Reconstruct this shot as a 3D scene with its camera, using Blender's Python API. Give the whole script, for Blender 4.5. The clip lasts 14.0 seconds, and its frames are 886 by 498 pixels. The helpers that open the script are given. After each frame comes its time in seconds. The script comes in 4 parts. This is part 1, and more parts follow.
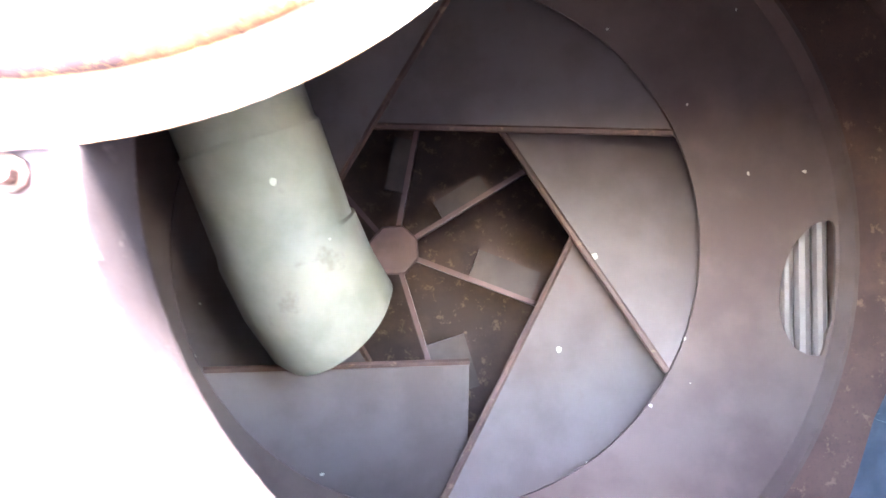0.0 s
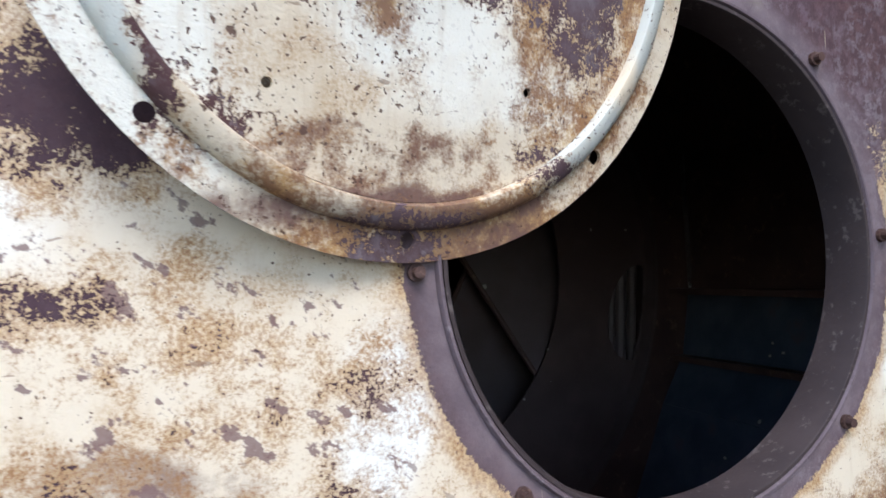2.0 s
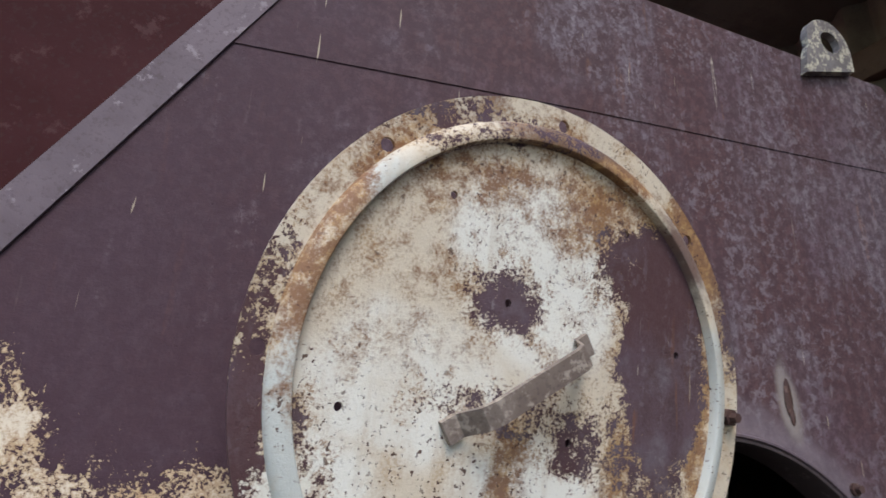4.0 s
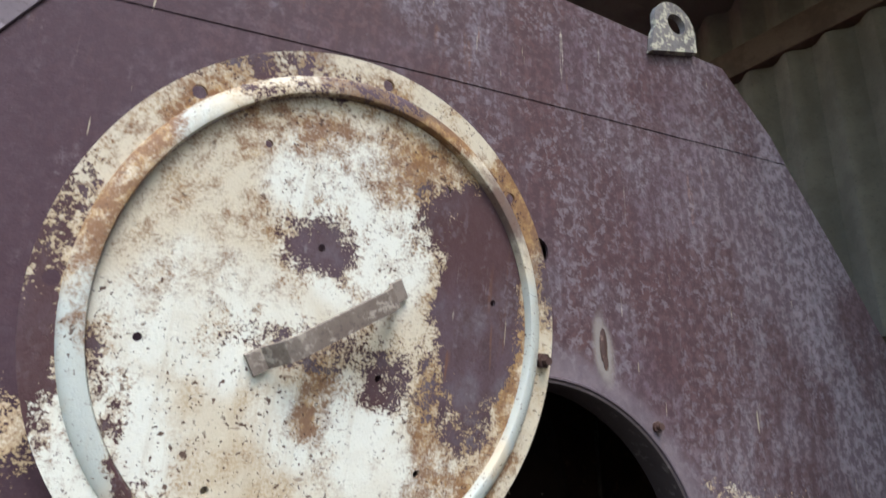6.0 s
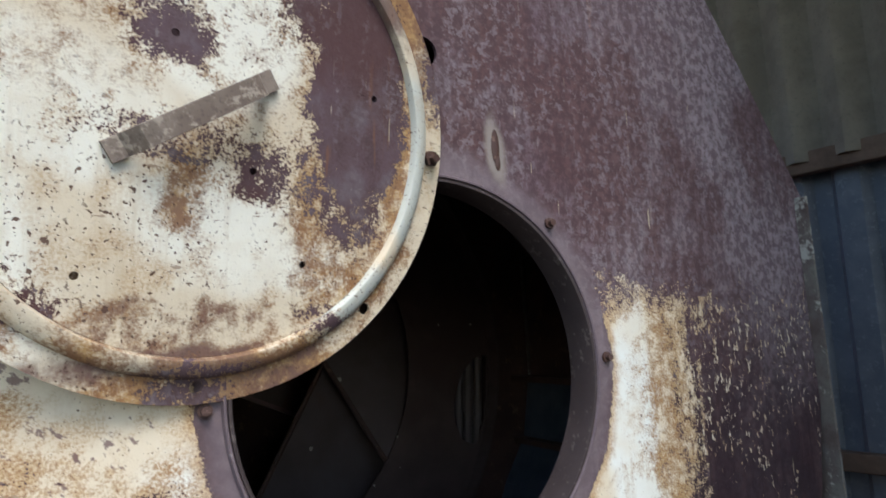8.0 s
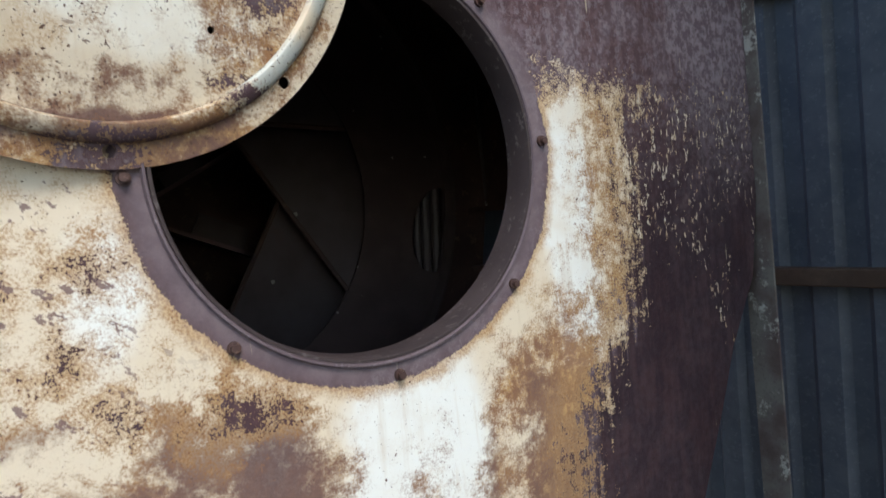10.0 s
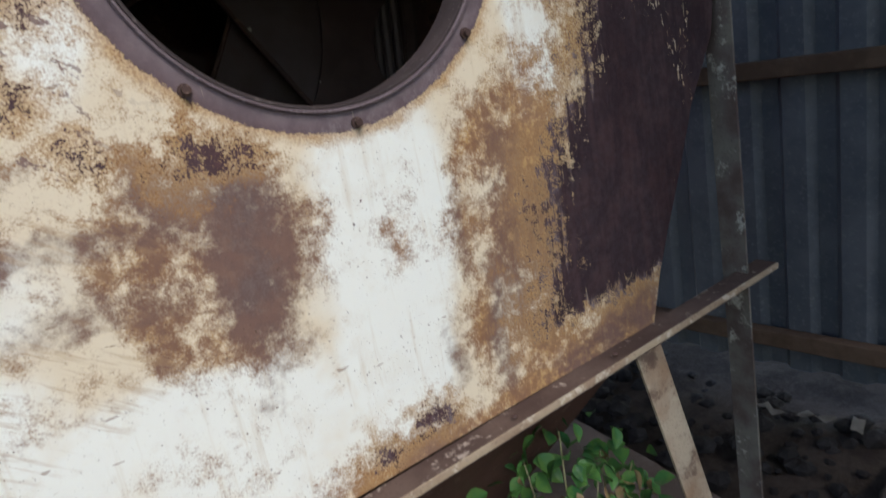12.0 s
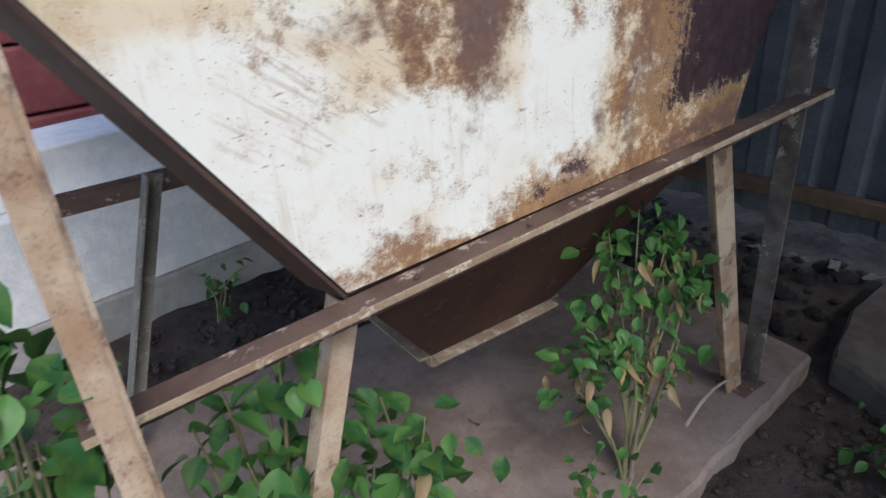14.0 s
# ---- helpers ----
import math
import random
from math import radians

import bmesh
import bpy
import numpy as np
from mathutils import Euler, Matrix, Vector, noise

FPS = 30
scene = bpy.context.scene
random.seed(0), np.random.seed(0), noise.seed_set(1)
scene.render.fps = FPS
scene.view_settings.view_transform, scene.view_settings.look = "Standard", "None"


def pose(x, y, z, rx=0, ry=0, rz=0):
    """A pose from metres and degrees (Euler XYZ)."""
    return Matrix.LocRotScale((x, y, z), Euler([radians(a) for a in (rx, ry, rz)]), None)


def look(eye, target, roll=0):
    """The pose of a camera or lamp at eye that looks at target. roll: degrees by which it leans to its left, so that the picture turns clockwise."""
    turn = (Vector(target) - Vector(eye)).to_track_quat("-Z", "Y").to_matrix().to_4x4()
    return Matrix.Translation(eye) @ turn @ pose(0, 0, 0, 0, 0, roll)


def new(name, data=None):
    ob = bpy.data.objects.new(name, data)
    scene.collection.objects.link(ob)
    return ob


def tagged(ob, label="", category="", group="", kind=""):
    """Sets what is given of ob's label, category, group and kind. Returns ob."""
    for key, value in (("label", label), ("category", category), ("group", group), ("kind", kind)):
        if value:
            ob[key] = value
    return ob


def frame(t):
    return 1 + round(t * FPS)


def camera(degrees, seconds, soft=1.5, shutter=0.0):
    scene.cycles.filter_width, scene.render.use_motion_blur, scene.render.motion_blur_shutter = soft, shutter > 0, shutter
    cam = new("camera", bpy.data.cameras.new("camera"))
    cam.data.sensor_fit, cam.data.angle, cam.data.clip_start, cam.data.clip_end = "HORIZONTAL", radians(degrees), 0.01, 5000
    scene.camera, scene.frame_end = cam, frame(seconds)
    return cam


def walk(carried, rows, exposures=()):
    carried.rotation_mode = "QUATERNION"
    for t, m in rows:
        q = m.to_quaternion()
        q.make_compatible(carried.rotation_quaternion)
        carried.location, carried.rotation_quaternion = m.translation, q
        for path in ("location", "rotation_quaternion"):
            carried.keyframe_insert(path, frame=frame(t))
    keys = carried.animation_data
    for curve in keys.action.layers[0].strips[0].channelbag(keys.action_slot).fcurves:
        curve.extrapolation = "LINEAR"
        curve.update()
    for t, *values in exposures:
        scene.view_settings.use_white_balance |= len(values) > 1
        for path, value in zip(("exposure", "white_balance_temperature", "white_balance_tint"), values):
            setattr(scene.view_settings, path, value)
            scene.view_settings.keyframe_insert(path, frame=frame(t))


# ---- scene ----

cam = camera(68.7, 14.0, shutter=0.3)
PATH = [
    (0, (0.321, -0.266, 1.626), (0.429, 1.73, 1.689), -3.4),
    (0.4, (0.277, -0.339, 1.639), (0.319, 1.658, 1.725), -3.6),
    (0.8, (0.243, -0.407, 1.644), (0.203, 1.593, 1.653), -2.7),
    (1, (0.236, -0.438, 1.656), (0.298, 1.56, 1.647), -2.5),
    (1.2, (0.204, -0.453, 1.672), (0.494, 1.526, 1.661), -1.2),
    (1.5, (0.131, -0.489, 1.671), (0.609, 1.453, 1.707), -0.3),
    (2, (-0.012, -0.516, 1.673), (0.721, 1.343, 1.746), -2.1),
    (2.5, (-0.081, -0.555, 1.733), (0.719, 1.272, 1.885), -2.4),
    (3, (-0.128, -0.573, 1.807), (0.547, 1.285, 2.107), -1.9),
    (3.5, (-0.157, -0.593, 1.864), (0.427, 1.216, 2.483), -0.7),
    (3.7, (-0.154, -0.611, 1.877), (0.436, 1.169, 2.57), 0.8),
    (5.8, (-0.053, -0.717, 1.855), (0.747, 0.993, 2.517), 1.9),
    (6, (-0.042, -0.719, 1.84), (0.782, 0.991, 2.47), 1.5),
    (6.5, (-0.021, -0.711, 1.804), (0.837, 1.019, 2.323), 0.8),
    (7, (-0.002, -0.71, 1.781), (0.858, 1.041, 2.225), -0.6),
    (7.5, (0.019, -0.72, 1.766), (0.933, 1.028, 2.098), -1.4),
    (8, (0.041, -0.737, 1.743), (1.032, 0.981, 2.003), -2.6),
    (8.2, (0.05, -0.744, 1.728), (1.065, 0.965, 1.951), -3.1),
    (10.3, (0.109, -0.762, 1.569), (1.112, 0.962, 1.422), -6.5),
    (10.5, (0.13, -0.781, 1.539), (1.07, 0.979, 1.392), -7.5),
    (11, (0.124, -0.779, 1.506), (1.01, 1.0, 1.28), -7.6),
    (11.5, (0.106, -0.78, 1.466), (1.067, 0.938, 1.114), -8.9),
    (12, (0.078, -0.804, 1.446), (1.076, 0.848, 0.922), -10.2),
    (12.5, (0.05, -0.824, 1.41), (1.048, 0.742, 0.666), -8.7),
    (13, (-0.006, -0.817, 1.385), (0.985, 0.723, 0.581), -8.3),
    (13.5, (-0.162, -0.811, 1.378), (0.797, 0.713, 0.508), -7.2),
    (14, (-0.359, -0.816, 1.368), (0.63, 0.669, 0.464), -4.2),
]
EXPOSURE = [(0.0, 7.2, 6150, 18), (0.4, 6.5, 6150, 18), (0.8, 5.0, 6150, 17), (1.0, 3.9, 6200, 15), (1.2, 3.1, 6150, 16), (1.5, 2.35, 5950, 15), (2.0, 1.42, 6050, 15), (2.5, 1.0, 6150, 16),
            (3.0, 0.82, 6350, 18), (3.7, 0.85, 6350, 17), (5.8, 1.35, 6300, 11), (8.0, 1.2, 6450, 11), (10.5, 1.1, 6600, 12), (11.5, 0.95, 6700, 13), (12.5, 0.78, 6750, 13), (13.0, 0.76, 6700, 13), (14.0, 0.92, 6650, 15)]
walk(cam, [(t, look(eye, target, roll)) for t, eye, target, roll in PATH], EXPOSURE)

# ---- light ----
world = bpy.data.worlds.new("sky")
world.use_nodes = True
scene.world = world
sky = world.node_tree.nodes.new("ShaderNodeTexSky")
sky.sky_type, sky.sun_disc = "NISHITA", False
sky.sun_elevation, sky.sun_rotation = radians(52), radians(189)
sky.air_density, sky.dust_density = 1.3, 0.8
back = world.node_tree.nodes["Background"]
world.node_tree.links.new(sky.outputs[0], back.inputs[0])
back.inputs[1].default_value = 0.15
sun = new("sun", bpy.data.lights.new("sun", "SUN"))
sun.data.energy, sun.data.angle, sun.data.color = 1.35, radians(26), (1.0, 0.97, 0.93)
sun.matrix_world = look((-0.5, -3.2, 4.2), (0, 0, 0))


# ---- materials ----
class Nodes:
    """Short calls for building one node material."""

    def __init__(self, name):
        self.mat = bpy.data.materials.new(name)
        self.mat.use_nodes = True
        self.t = self.mat.node_tree
        self.bsdf = self.t.nodes["Principled BSDF"]
        self.co = self.t.nodes.new("ShaderNodeTexCoord").outputs["Object"]

    def put(self, node, slot, value):
        if value is None:
            return
        if isinstance(value, bpy.types.NodeSocket):
            self.t.links.new(value, node.inputs[slot])
        else:
            node.inputs[slot].default_value = value

    def math(self, op, a, b=None, c=None, clamp=False):
        n = self.t.nodes.new("ShaderNodeMath")
        n.operation, n.use_clamp = op, clamp
        for i, v in enumerate((a, b, c)):
            self.put(n, i, v)
        return n.outputs[0]

    def vec(self, op, a, b=None, out=0):
        n = self.t.nodes.new("ShaderNodeVectorMath")
        n.operation = op
        self.put(n, 0, a)
        self.put(n, 1, b)
        return n.outputs[out]

    def noise(self, scale, detail=4.0, rough=0.6, at=None, stretch=None, w=0.0):
        n = self.t.nodes.new("ShaderNodeTexNoise")
        at = at or self.co
        at = self.vec("ADD", self.vec("MULTIPLY", at, stretch or (1, 1, 1)), (w, w * 0.7, w * 1.3))
        self.put(n, "Vector", at)
        n.inputs["Scale"].default_value, n.inputs["Detail"].default_value, n.inputs["Roughness"].default_value = scale, detail, rough
        return n.outputs[0]

    def ramp(self, v, lo, hi, a=0.0, b=1.0, smooth=True):
        n = self.t.nodes.new("ShaderNodeMapRange")
        n.interpolation_type = "SMOOTHSTEP" if smooth else "LINEAR"
        for i, q in enumerate((v, lo, hi, a, b)):
            self.put(n, i, q)
        return n.outputs[0]

    def mix(self, f, a, b):
        n = self.t.nodes.new("ShaderNodeMix")
        n.data_type = "RGBA"
        self.put(n, 0, f)
        self.put(n, 6, (*a, 1) if isinstance(a, tuple) else a)
        self.put(n, 7, (*b, 1) if isinstance(b, tuple) else b)
        return n.outputs[2]

    def random(self):
        return self.t.nodes.new("ShaderNodeObjectInfo").outputs["Random"]

    def blobs(self, at, spots, steep):
        """The highest of soft spots (x, z, width, height, weight) in the x-z plane; steep: how fast they end, per metre."""
        best = None
        for x, z, w, h, weight in spots:
            d = self.vec("LENGTH", self.vec("MULTIPLY", self.vec("SUBTRACT", at, (x, 0, z)), (1 / w, 0, 1 / h)), out=1)
            k = steep * math.sqrt(w * h)
            f = self.math("MINIMUM", self.math("MULTIPLY_ADD", d, -k, k), weight)
            best = f if best is None else self.math("MAXIMUM", best, f)
        return best

    def specks(self, scale, share, size=0.3):
        """Small round spots in a share of the cells of a random net."""
        n = self.t.nodes.new("ShaderNodeTexVoronoi")
        n.inputs["Scale"].default_value = scale
        self.put(n, "Vector", self.vec("ADD", self.co, self.vec("MULTIPLY", self.t_warp(scale), (0.4 / scale,) * 3)))
        pick = self.t.nodes.new("ShaderNodeSeparateColor")
        self.put(pick, 0, n.outputs["Color"])
        on = self.math("LESS_THAN", pick.outputs[0], share)
        r = self.math("MULTIPLY_ADD", pick.outputs[1], size, 0.06)
        return self.math("MULTIPLY", on, self.math("LESS_THAN", n.outputs["Distance"], r))

    def t_warp(self, scale):
        n = self.t.nodes.new("ShaderNodeTexNoise")
        self.put(n, "Vector", self.co)
        n.inputs["Scale"].default_value, n.inputs["Detail"].default_value = scale * 1.7, 2.0
        return n.outputs[1]

    def done(self, color, rough=0.6, metal=0.0, height=None, depth=0.002, strength=0.6, gloss=0.22):
        self.put(self.bsdf, "Base Color", (*color, 1) if isinstance(color, tuple) else color)
        self.put(self.bsdf, "Roughness", rough)
        self.put(self.bsdf, "Metallic", metal)
        self.bsdf.inputs["Specular IOR Level"].default_value = gloss
        if height is not None:
            b = self.t.nodes.new("ShaderNodeBump")
            b.inputs["Distance"].default_value, b.inputs["Strength"].default_value = depth, strength
            self.put(b, "Height", height)
            self.t.links.new(b.outputs[0], self.bsdf.inputs["Normal"])
        return self.mat


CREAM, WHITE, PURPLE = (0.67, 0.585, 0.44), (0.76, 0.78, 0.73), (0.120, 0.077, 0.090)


def worn_paint(name, bare, stain, brown, white, extra=None, steep=12.0, specks=0.3, clean=WHITE):
    """Cream paint over rust, by lists of soft spots: bare shows the purple undercoat, stain ochre rust, brown deep rust, white the clean paint."""
    n = Nodes(name)
    warp = n.vec("MULTIPLY", n.vec("SUBTRACT", n.t_warp(5.0 if steep < 15 else 11.0), (0.5, 0.5, 0.5)), (1.9 / steep - 0.07, 0, 1.9 / steep - 0.07))
    at = n.vec("ADD", n.co, warp)
    big, mid, fine, grit = n.noise(5, 4), n.noise(22, 5, 0.65, w=3), n.noise(75, 5, 0.72, w=7), n.noise(300, 3, 0.7, w=11)
    down = n.noise(30, 4, 0.65, stretch=(1.6, 1, 0.12), w=5)
    ragged = n.math("ADD", n.math("MULTIPLY_ADD", mid, 0.8, -0.4), n.math("ADD", n.math("MULTIPLY_ADD", fine, 1.5, -0.75), n.math("MULTIPLY_ADD", grit, 1.3, -0.65)))
    b = n.math("ADD", n.blobs(at, bare, steep), ragged)
    deep = 0.0
    if extra:
        more, deep, band = extra(n, at, ragged, down)
        b = n.math("MAXIMUM", b, more)
    soft = n.math("MULTIPLY_ADD", mid, 1.6, -0.8)
    s = n.math("ADD", n.math("ADD", n.blobs(at, stain, steep * 0.7), n.math("MULTIPLY_ADD", grit, 1.1, -0.55)), n.math("ADD", n.math("MULTIPLY", soft, 0.85), n.math("MULTIPLY_ADD", fine, 1.2, -0.6)))
    r = n.math("ADD", n.blobs(at, brown, steep * 0.7), n.math("ADD", soft, n.math("MULTIPLY_ADD", fine, 0.7, -0.35)))
    w = n.math("ADD", n.blobs(at, white, steep * 0.7), n.math("MULTIPLY_ADD", big, 1.6, -0.8))
    paint = n.mix(n.ramp(w, -0.25, 0.3), CREAM, clean)
    dirt = n.math("MULTIPLY", n.ramp(n.math("ADD", mid, n.math("MULTIPLY_ADD", big, 0.7, -0.35)), 0.46, 0.68), n.ramp(w, 0.5, -0.1, 0.1, 0.6))
    dirt = n.math("MULTIPLY", dirt, n.ramp(grit, 0.40, 0.58, 0.45, 1.25))
    paint = n.mix(dirt, paint, (0.49, 0.355, 0.21))
    paint = n.mix(n.ramp(n.math("ADD", down, n.math("MULTIPLY_ADD", big, 0.5, -0.25)), 0.55, 0.75, 0, 0.35), paint, (0.48, 0.36, 0.22))
    ochre = n.mix(n.ramp(fine, 0.34, 0.56), (0.42, 0.24, 0.085), (0.205, 0.085, 0.030))
    col = n.mix(n.ramp(s, -0.3, 0.35, 0, 0.9), paint, ochre)
    col = n.mix(n.ramp(r, -0.3, 0.4, 0, 0.92), col, n.mix(n.ramp(mid, 0.35, 0.65), (0.110, 0.070, 0.068), (0.165, 0.098, 0.080)))
    halo = n.math("ADD", b, n.math("MULTIPLY_ADD", mid, 1.0, -0.5))
    col = n.mix(n.ramp(halo, -0.6 if extra else -0.30, -0.02, 0, 0.75 if extra else 0.55), col, n.mix(n.ramp(grit, 0.4, 0.6), (0.47, 0.31, 0.14), (0.29, 0.145, 0.058)))
    dark_spot = n.math("MAXIMUM", n.ramp(n.noise(110, 2, 0.55, w=51), 0.725 - specks * 0.12, 0.75 - specks * 0.12), n.ramp(n.noise(230, 2, 0.6, w=61), 0.69 - specks * 0.12, 0.72 - specks * 0.12))
    dark_spot = n.math("MULTIPLY", dark_spot, n.ramp(n.math("ADD", big, n.math("MULTIPLY_ADD", mid, 0.6, -0.3)), 0.42, 0.56, 0.12, 0.95))
    col = n.mix(dark_spot, col, (0.11, 0.062, 0.045))
    col = n.mix(n.ramp(n.noise(1.0, 3, 0.6, stretch=(26, 26, 95), w=21), 0.69, 0.72, 0, 0.6), col, (0.20, 0.12, 0.08))
    if extra:
        turned = n.t.nodes.new("ShaderNodeMapping")
        turned.inputs["Rotation"].default_value = (0, radians(-38), 0)
        n.put(turned, "Vector", n.co)
        smudge = n.noise(1.0, 4, 0.62, at=turned.outputs[0], stretch=(30, 30, 52), w=111)
        zone = n.ramp(n.math("ADD", n.blobs(at, [(0.0, 1.55, 0.24, 0.24, 0.6), (-0.15, 1.62, 0.25, 0.2, 0.6)], 6.0), n.math("MULTIPLY", soft, 0.5)), -0.2, 0.5)
        col = n.mix(n.math("MULTIPLY", n.ramp(n.math("ADD", smudge, n.math("MULTIPLY_ADD", grit, 0.12, -0.06)), 0.60, 0.645, 0, 0.85), zone), col, (0.17, 0.105, 0.10))
        lines = n.noise(1.0, 3, 0.6, at=turned.outputs[0], stretch=(9, 9, 120), w=81)
        where = n.ramp(n.math("ADD", n.blobs(at, [(0.02, 1.17, 0.17, 0.09, 0.5), (0.08, 1.33, 0.08, 0.05, 0.3)], 9.0), soft), -0.15, 0.35, 0, 1.0)
        col = n.mix(n.math("MULTIPLY", n.ramp(lines, 0.51, 0.62, 0, 0.34), where), col, (0.36, 0.23, 0.12))
    under = n.mix(n.ramp(big, 0.35, 0.65), PURPLE, (0.098, 0.060, 0.062))
    under = n.mix(n.ramp(n.math("ADD", mid, n.math("MULTIPLY_ADD", big, 0.8, -0.4)), 0.5, 0.75, 0, 0.5), under, (0.19, 0.165, 0.185))
    under = n.mix(n.ramp(n.math("MULTIPLY", down, fine), 0.34, 0.42, 0, 0.4), under, (0.33, 0.30, 0.30))
    under = n.mix(n.ramp(n.math("ADD", n.math("MULTIPLY", mid, 0.6), n.math("MULTIPLY", grit, 0.5)), 0.42, 0.58, 0.55, 0), under, (0.062, 0.036, 0.036))
    under = n.mix(n.ramp(n.noise(1.0, 2, 0.5, stretch=(130, 130, 9), w=31), 0.735, 0.76, 0, 0.7), under, (0.48, 0.42, 0.34))
    under = n.mix(n.ramp(n.noise(1.0, 3, 0.5, stretch=(60, 60, 7), w=41), 0.66, 0.74, 0, 0.5), under, (0.22, 0.10, 0.05))
    # undercoat darkens leftwards and pales rightwards: uneven light put into its colour
    east, left_shade = 0.0, 0.0
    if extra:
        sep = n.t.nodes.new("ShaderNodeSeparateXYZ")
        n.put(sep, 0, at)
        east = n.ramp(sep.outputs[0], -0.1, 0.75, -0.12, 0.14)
        left_shade = n.ramp(sep.outputs[0], 0.2, -0.2, 0.0, 0.75)
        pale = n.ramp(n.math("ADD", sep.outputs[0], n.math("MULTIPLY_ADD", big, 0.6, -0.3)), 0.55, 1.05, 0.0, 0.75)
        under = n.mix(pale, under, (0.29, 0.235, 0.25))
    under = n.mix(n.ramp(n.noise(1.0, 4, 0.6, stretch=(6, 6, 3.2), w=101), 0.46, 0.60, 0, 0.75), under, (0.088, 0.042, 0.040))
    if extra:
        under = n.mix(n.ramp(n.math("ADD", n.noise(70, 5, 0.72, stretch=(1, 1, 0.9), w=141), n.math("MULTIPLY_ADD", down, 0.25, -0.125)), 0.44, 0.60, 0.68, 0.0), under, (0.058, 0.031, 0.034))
    under = n.mix(left_shade, under, (0.052, 0.026, 0.035))
    # mottled speckle; its rightward rise belongs to the same painted light
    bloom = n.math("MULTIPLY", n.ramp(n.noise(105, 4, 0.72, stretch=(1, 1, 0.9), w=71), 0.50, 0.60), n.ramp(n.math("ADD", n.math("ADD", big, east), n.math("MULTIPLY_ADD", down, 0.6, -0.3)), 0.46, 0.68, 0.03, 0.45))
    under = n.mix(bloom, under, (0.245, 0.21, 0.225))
    if extra:
        under = n.mix(band, under, n.mix(n.ramp(mid, 0.35, 0.65), (0.135, 0.105, 0.115), (0.195, 0.155, 0.165)))
        scar = n.math("ADD", n.blobs(at, [(0.560, 1.995, 0.020, 0.052, 0.6)], 26.0), n.math("MULTIPLY", soft, 0.35))
        under = n.mix(n.ramp(scar, -0.25, 0.35, 0, 0.8), under, (0.27, 0.235, 0.205))
    under = n.mix(deep, under, n.mix(n.ramp(n.math("ADD", mid, n.math("MULTIPLY_ADD", down, 0.8, -0.4)), 0.4, 0.7), (0.020, 0.010, 0.014), (0.042, 0.020, 0.022)))
    under = n.mix(n.ramp(n.noise(1.0, 2, 0.5, stretch=(150, 150, 9), w=131), 0.745, 0.77, 0, 0.6), under, (0.52, 0.44, 0.30))
    edge = n.ramp(b, -0.04, 0.04)
    col = n.mix(edge, col, under)
    rough = n.math("ADD", n.math("MULTIPLY_ADD", edge, 0.14, 0.42), n.math("MULTIPLY", fine, 0.25))
    high = n.math("ADD", n.math("MULTIPLY", edge, -0.7), n.math("ADD", n.math("MULTIPLY", grit, 0.35), n.math("ADD", n.math("MULTIPLY", fine, 0.8), n.math("MULTIPLY", dark_spot, -0.4))))
    return n.done(col, rough, 0.0, high, 0.0018, 0.8)


def plate_extra(n, at, ragged, down):
    """The bare upper sheet, the dark stripped end and the ring where the lid used to sit."""
    sep = n.t.nodes.new("ShaderNodeSeparateXYZ")
    n.put(sep, 0, at)
    x, z = sep.outputs[0], sep.outputs[2]
    up = n.math("MINIMUM", n.math("MULTIPLY_ADD", n.math("ADD", z, n.math("ADD", n.ramp(x, 0.45, 0.75, 0.0, 0.08), n.ramp(x, -0.25, -0.32, 0.015, -0.085))), 9.0, -1.88 * 9.0), 0.9)
    smear = n.math("MULTIPLY_ADD", down, 1.9, -0.95)
    side = n.math("MULTIPLY", n.math("SUBTRACT", n.math("ADD", x, n.ramp(z, 1.42, 1.27, 0.0, 0.075)), n.math("MULTIPLY_ADD", z, 0.14, 0.69)), 5.0)
    side = n.math("MINIMUM", side, n.math("MULTIPLY_ADD", z, 12.0, -1.0 * 12.0))
    flake = n.math("MULTIPLY", n.ramp(n.noise(1.0, 4, 0.65, stretch=(150, 150, 62), w=91), 0.585, 0.635), n.ramp(n.math("ADD", z, n.math("MULTIPLY", n.noise(7, 3, 0.6, stretch=(2, 1, 0.6), w=95), 0.9)), 1.78, 2.05, 0.0, 1.2))
    side = n.math("ADD", n.math("MINIMUM", side, 0.65), n.math("MULTIPLY", smear, 0.6))
    b = n.math("MAXIMUM", n.math("ADD", up, ragged), n.math("SUBTRACT", n.math("ADD", side, ragged), flake))
    d = n.vec("LENGTH", n.vec("MULTIPLY", n.vec("SUBTRACT", n.co, (0.4525, 0, 1.686)), (1, 0, 1)), out=1)
    ring = n.math("MULTIPLY_ADD", d, -26.0, n.math("MULTIPLY_ADD", n.noise(4, 2, 0.5, w=17), 1.0, 0.281 * 26.0))
    b = n.math("MAXIMUM", b, n.math("ADD", ring, n.math("MULTIPLY", ragged, 0.25)))
    deep = n.math("MULTIPLY", n.ramp(n.math("ADD", side, n.math("MULTIPLY", smear, 0.3)), -0.15, 0.2), n.ramp(n.math("ADD", z, n.math("MULTIPLY", ragged, 0.1)), 1.9, 1.5, 0, 0.9))
    return b, deep, n.ramp(ring, -0.4, 0.6, 0.0, 0.8)


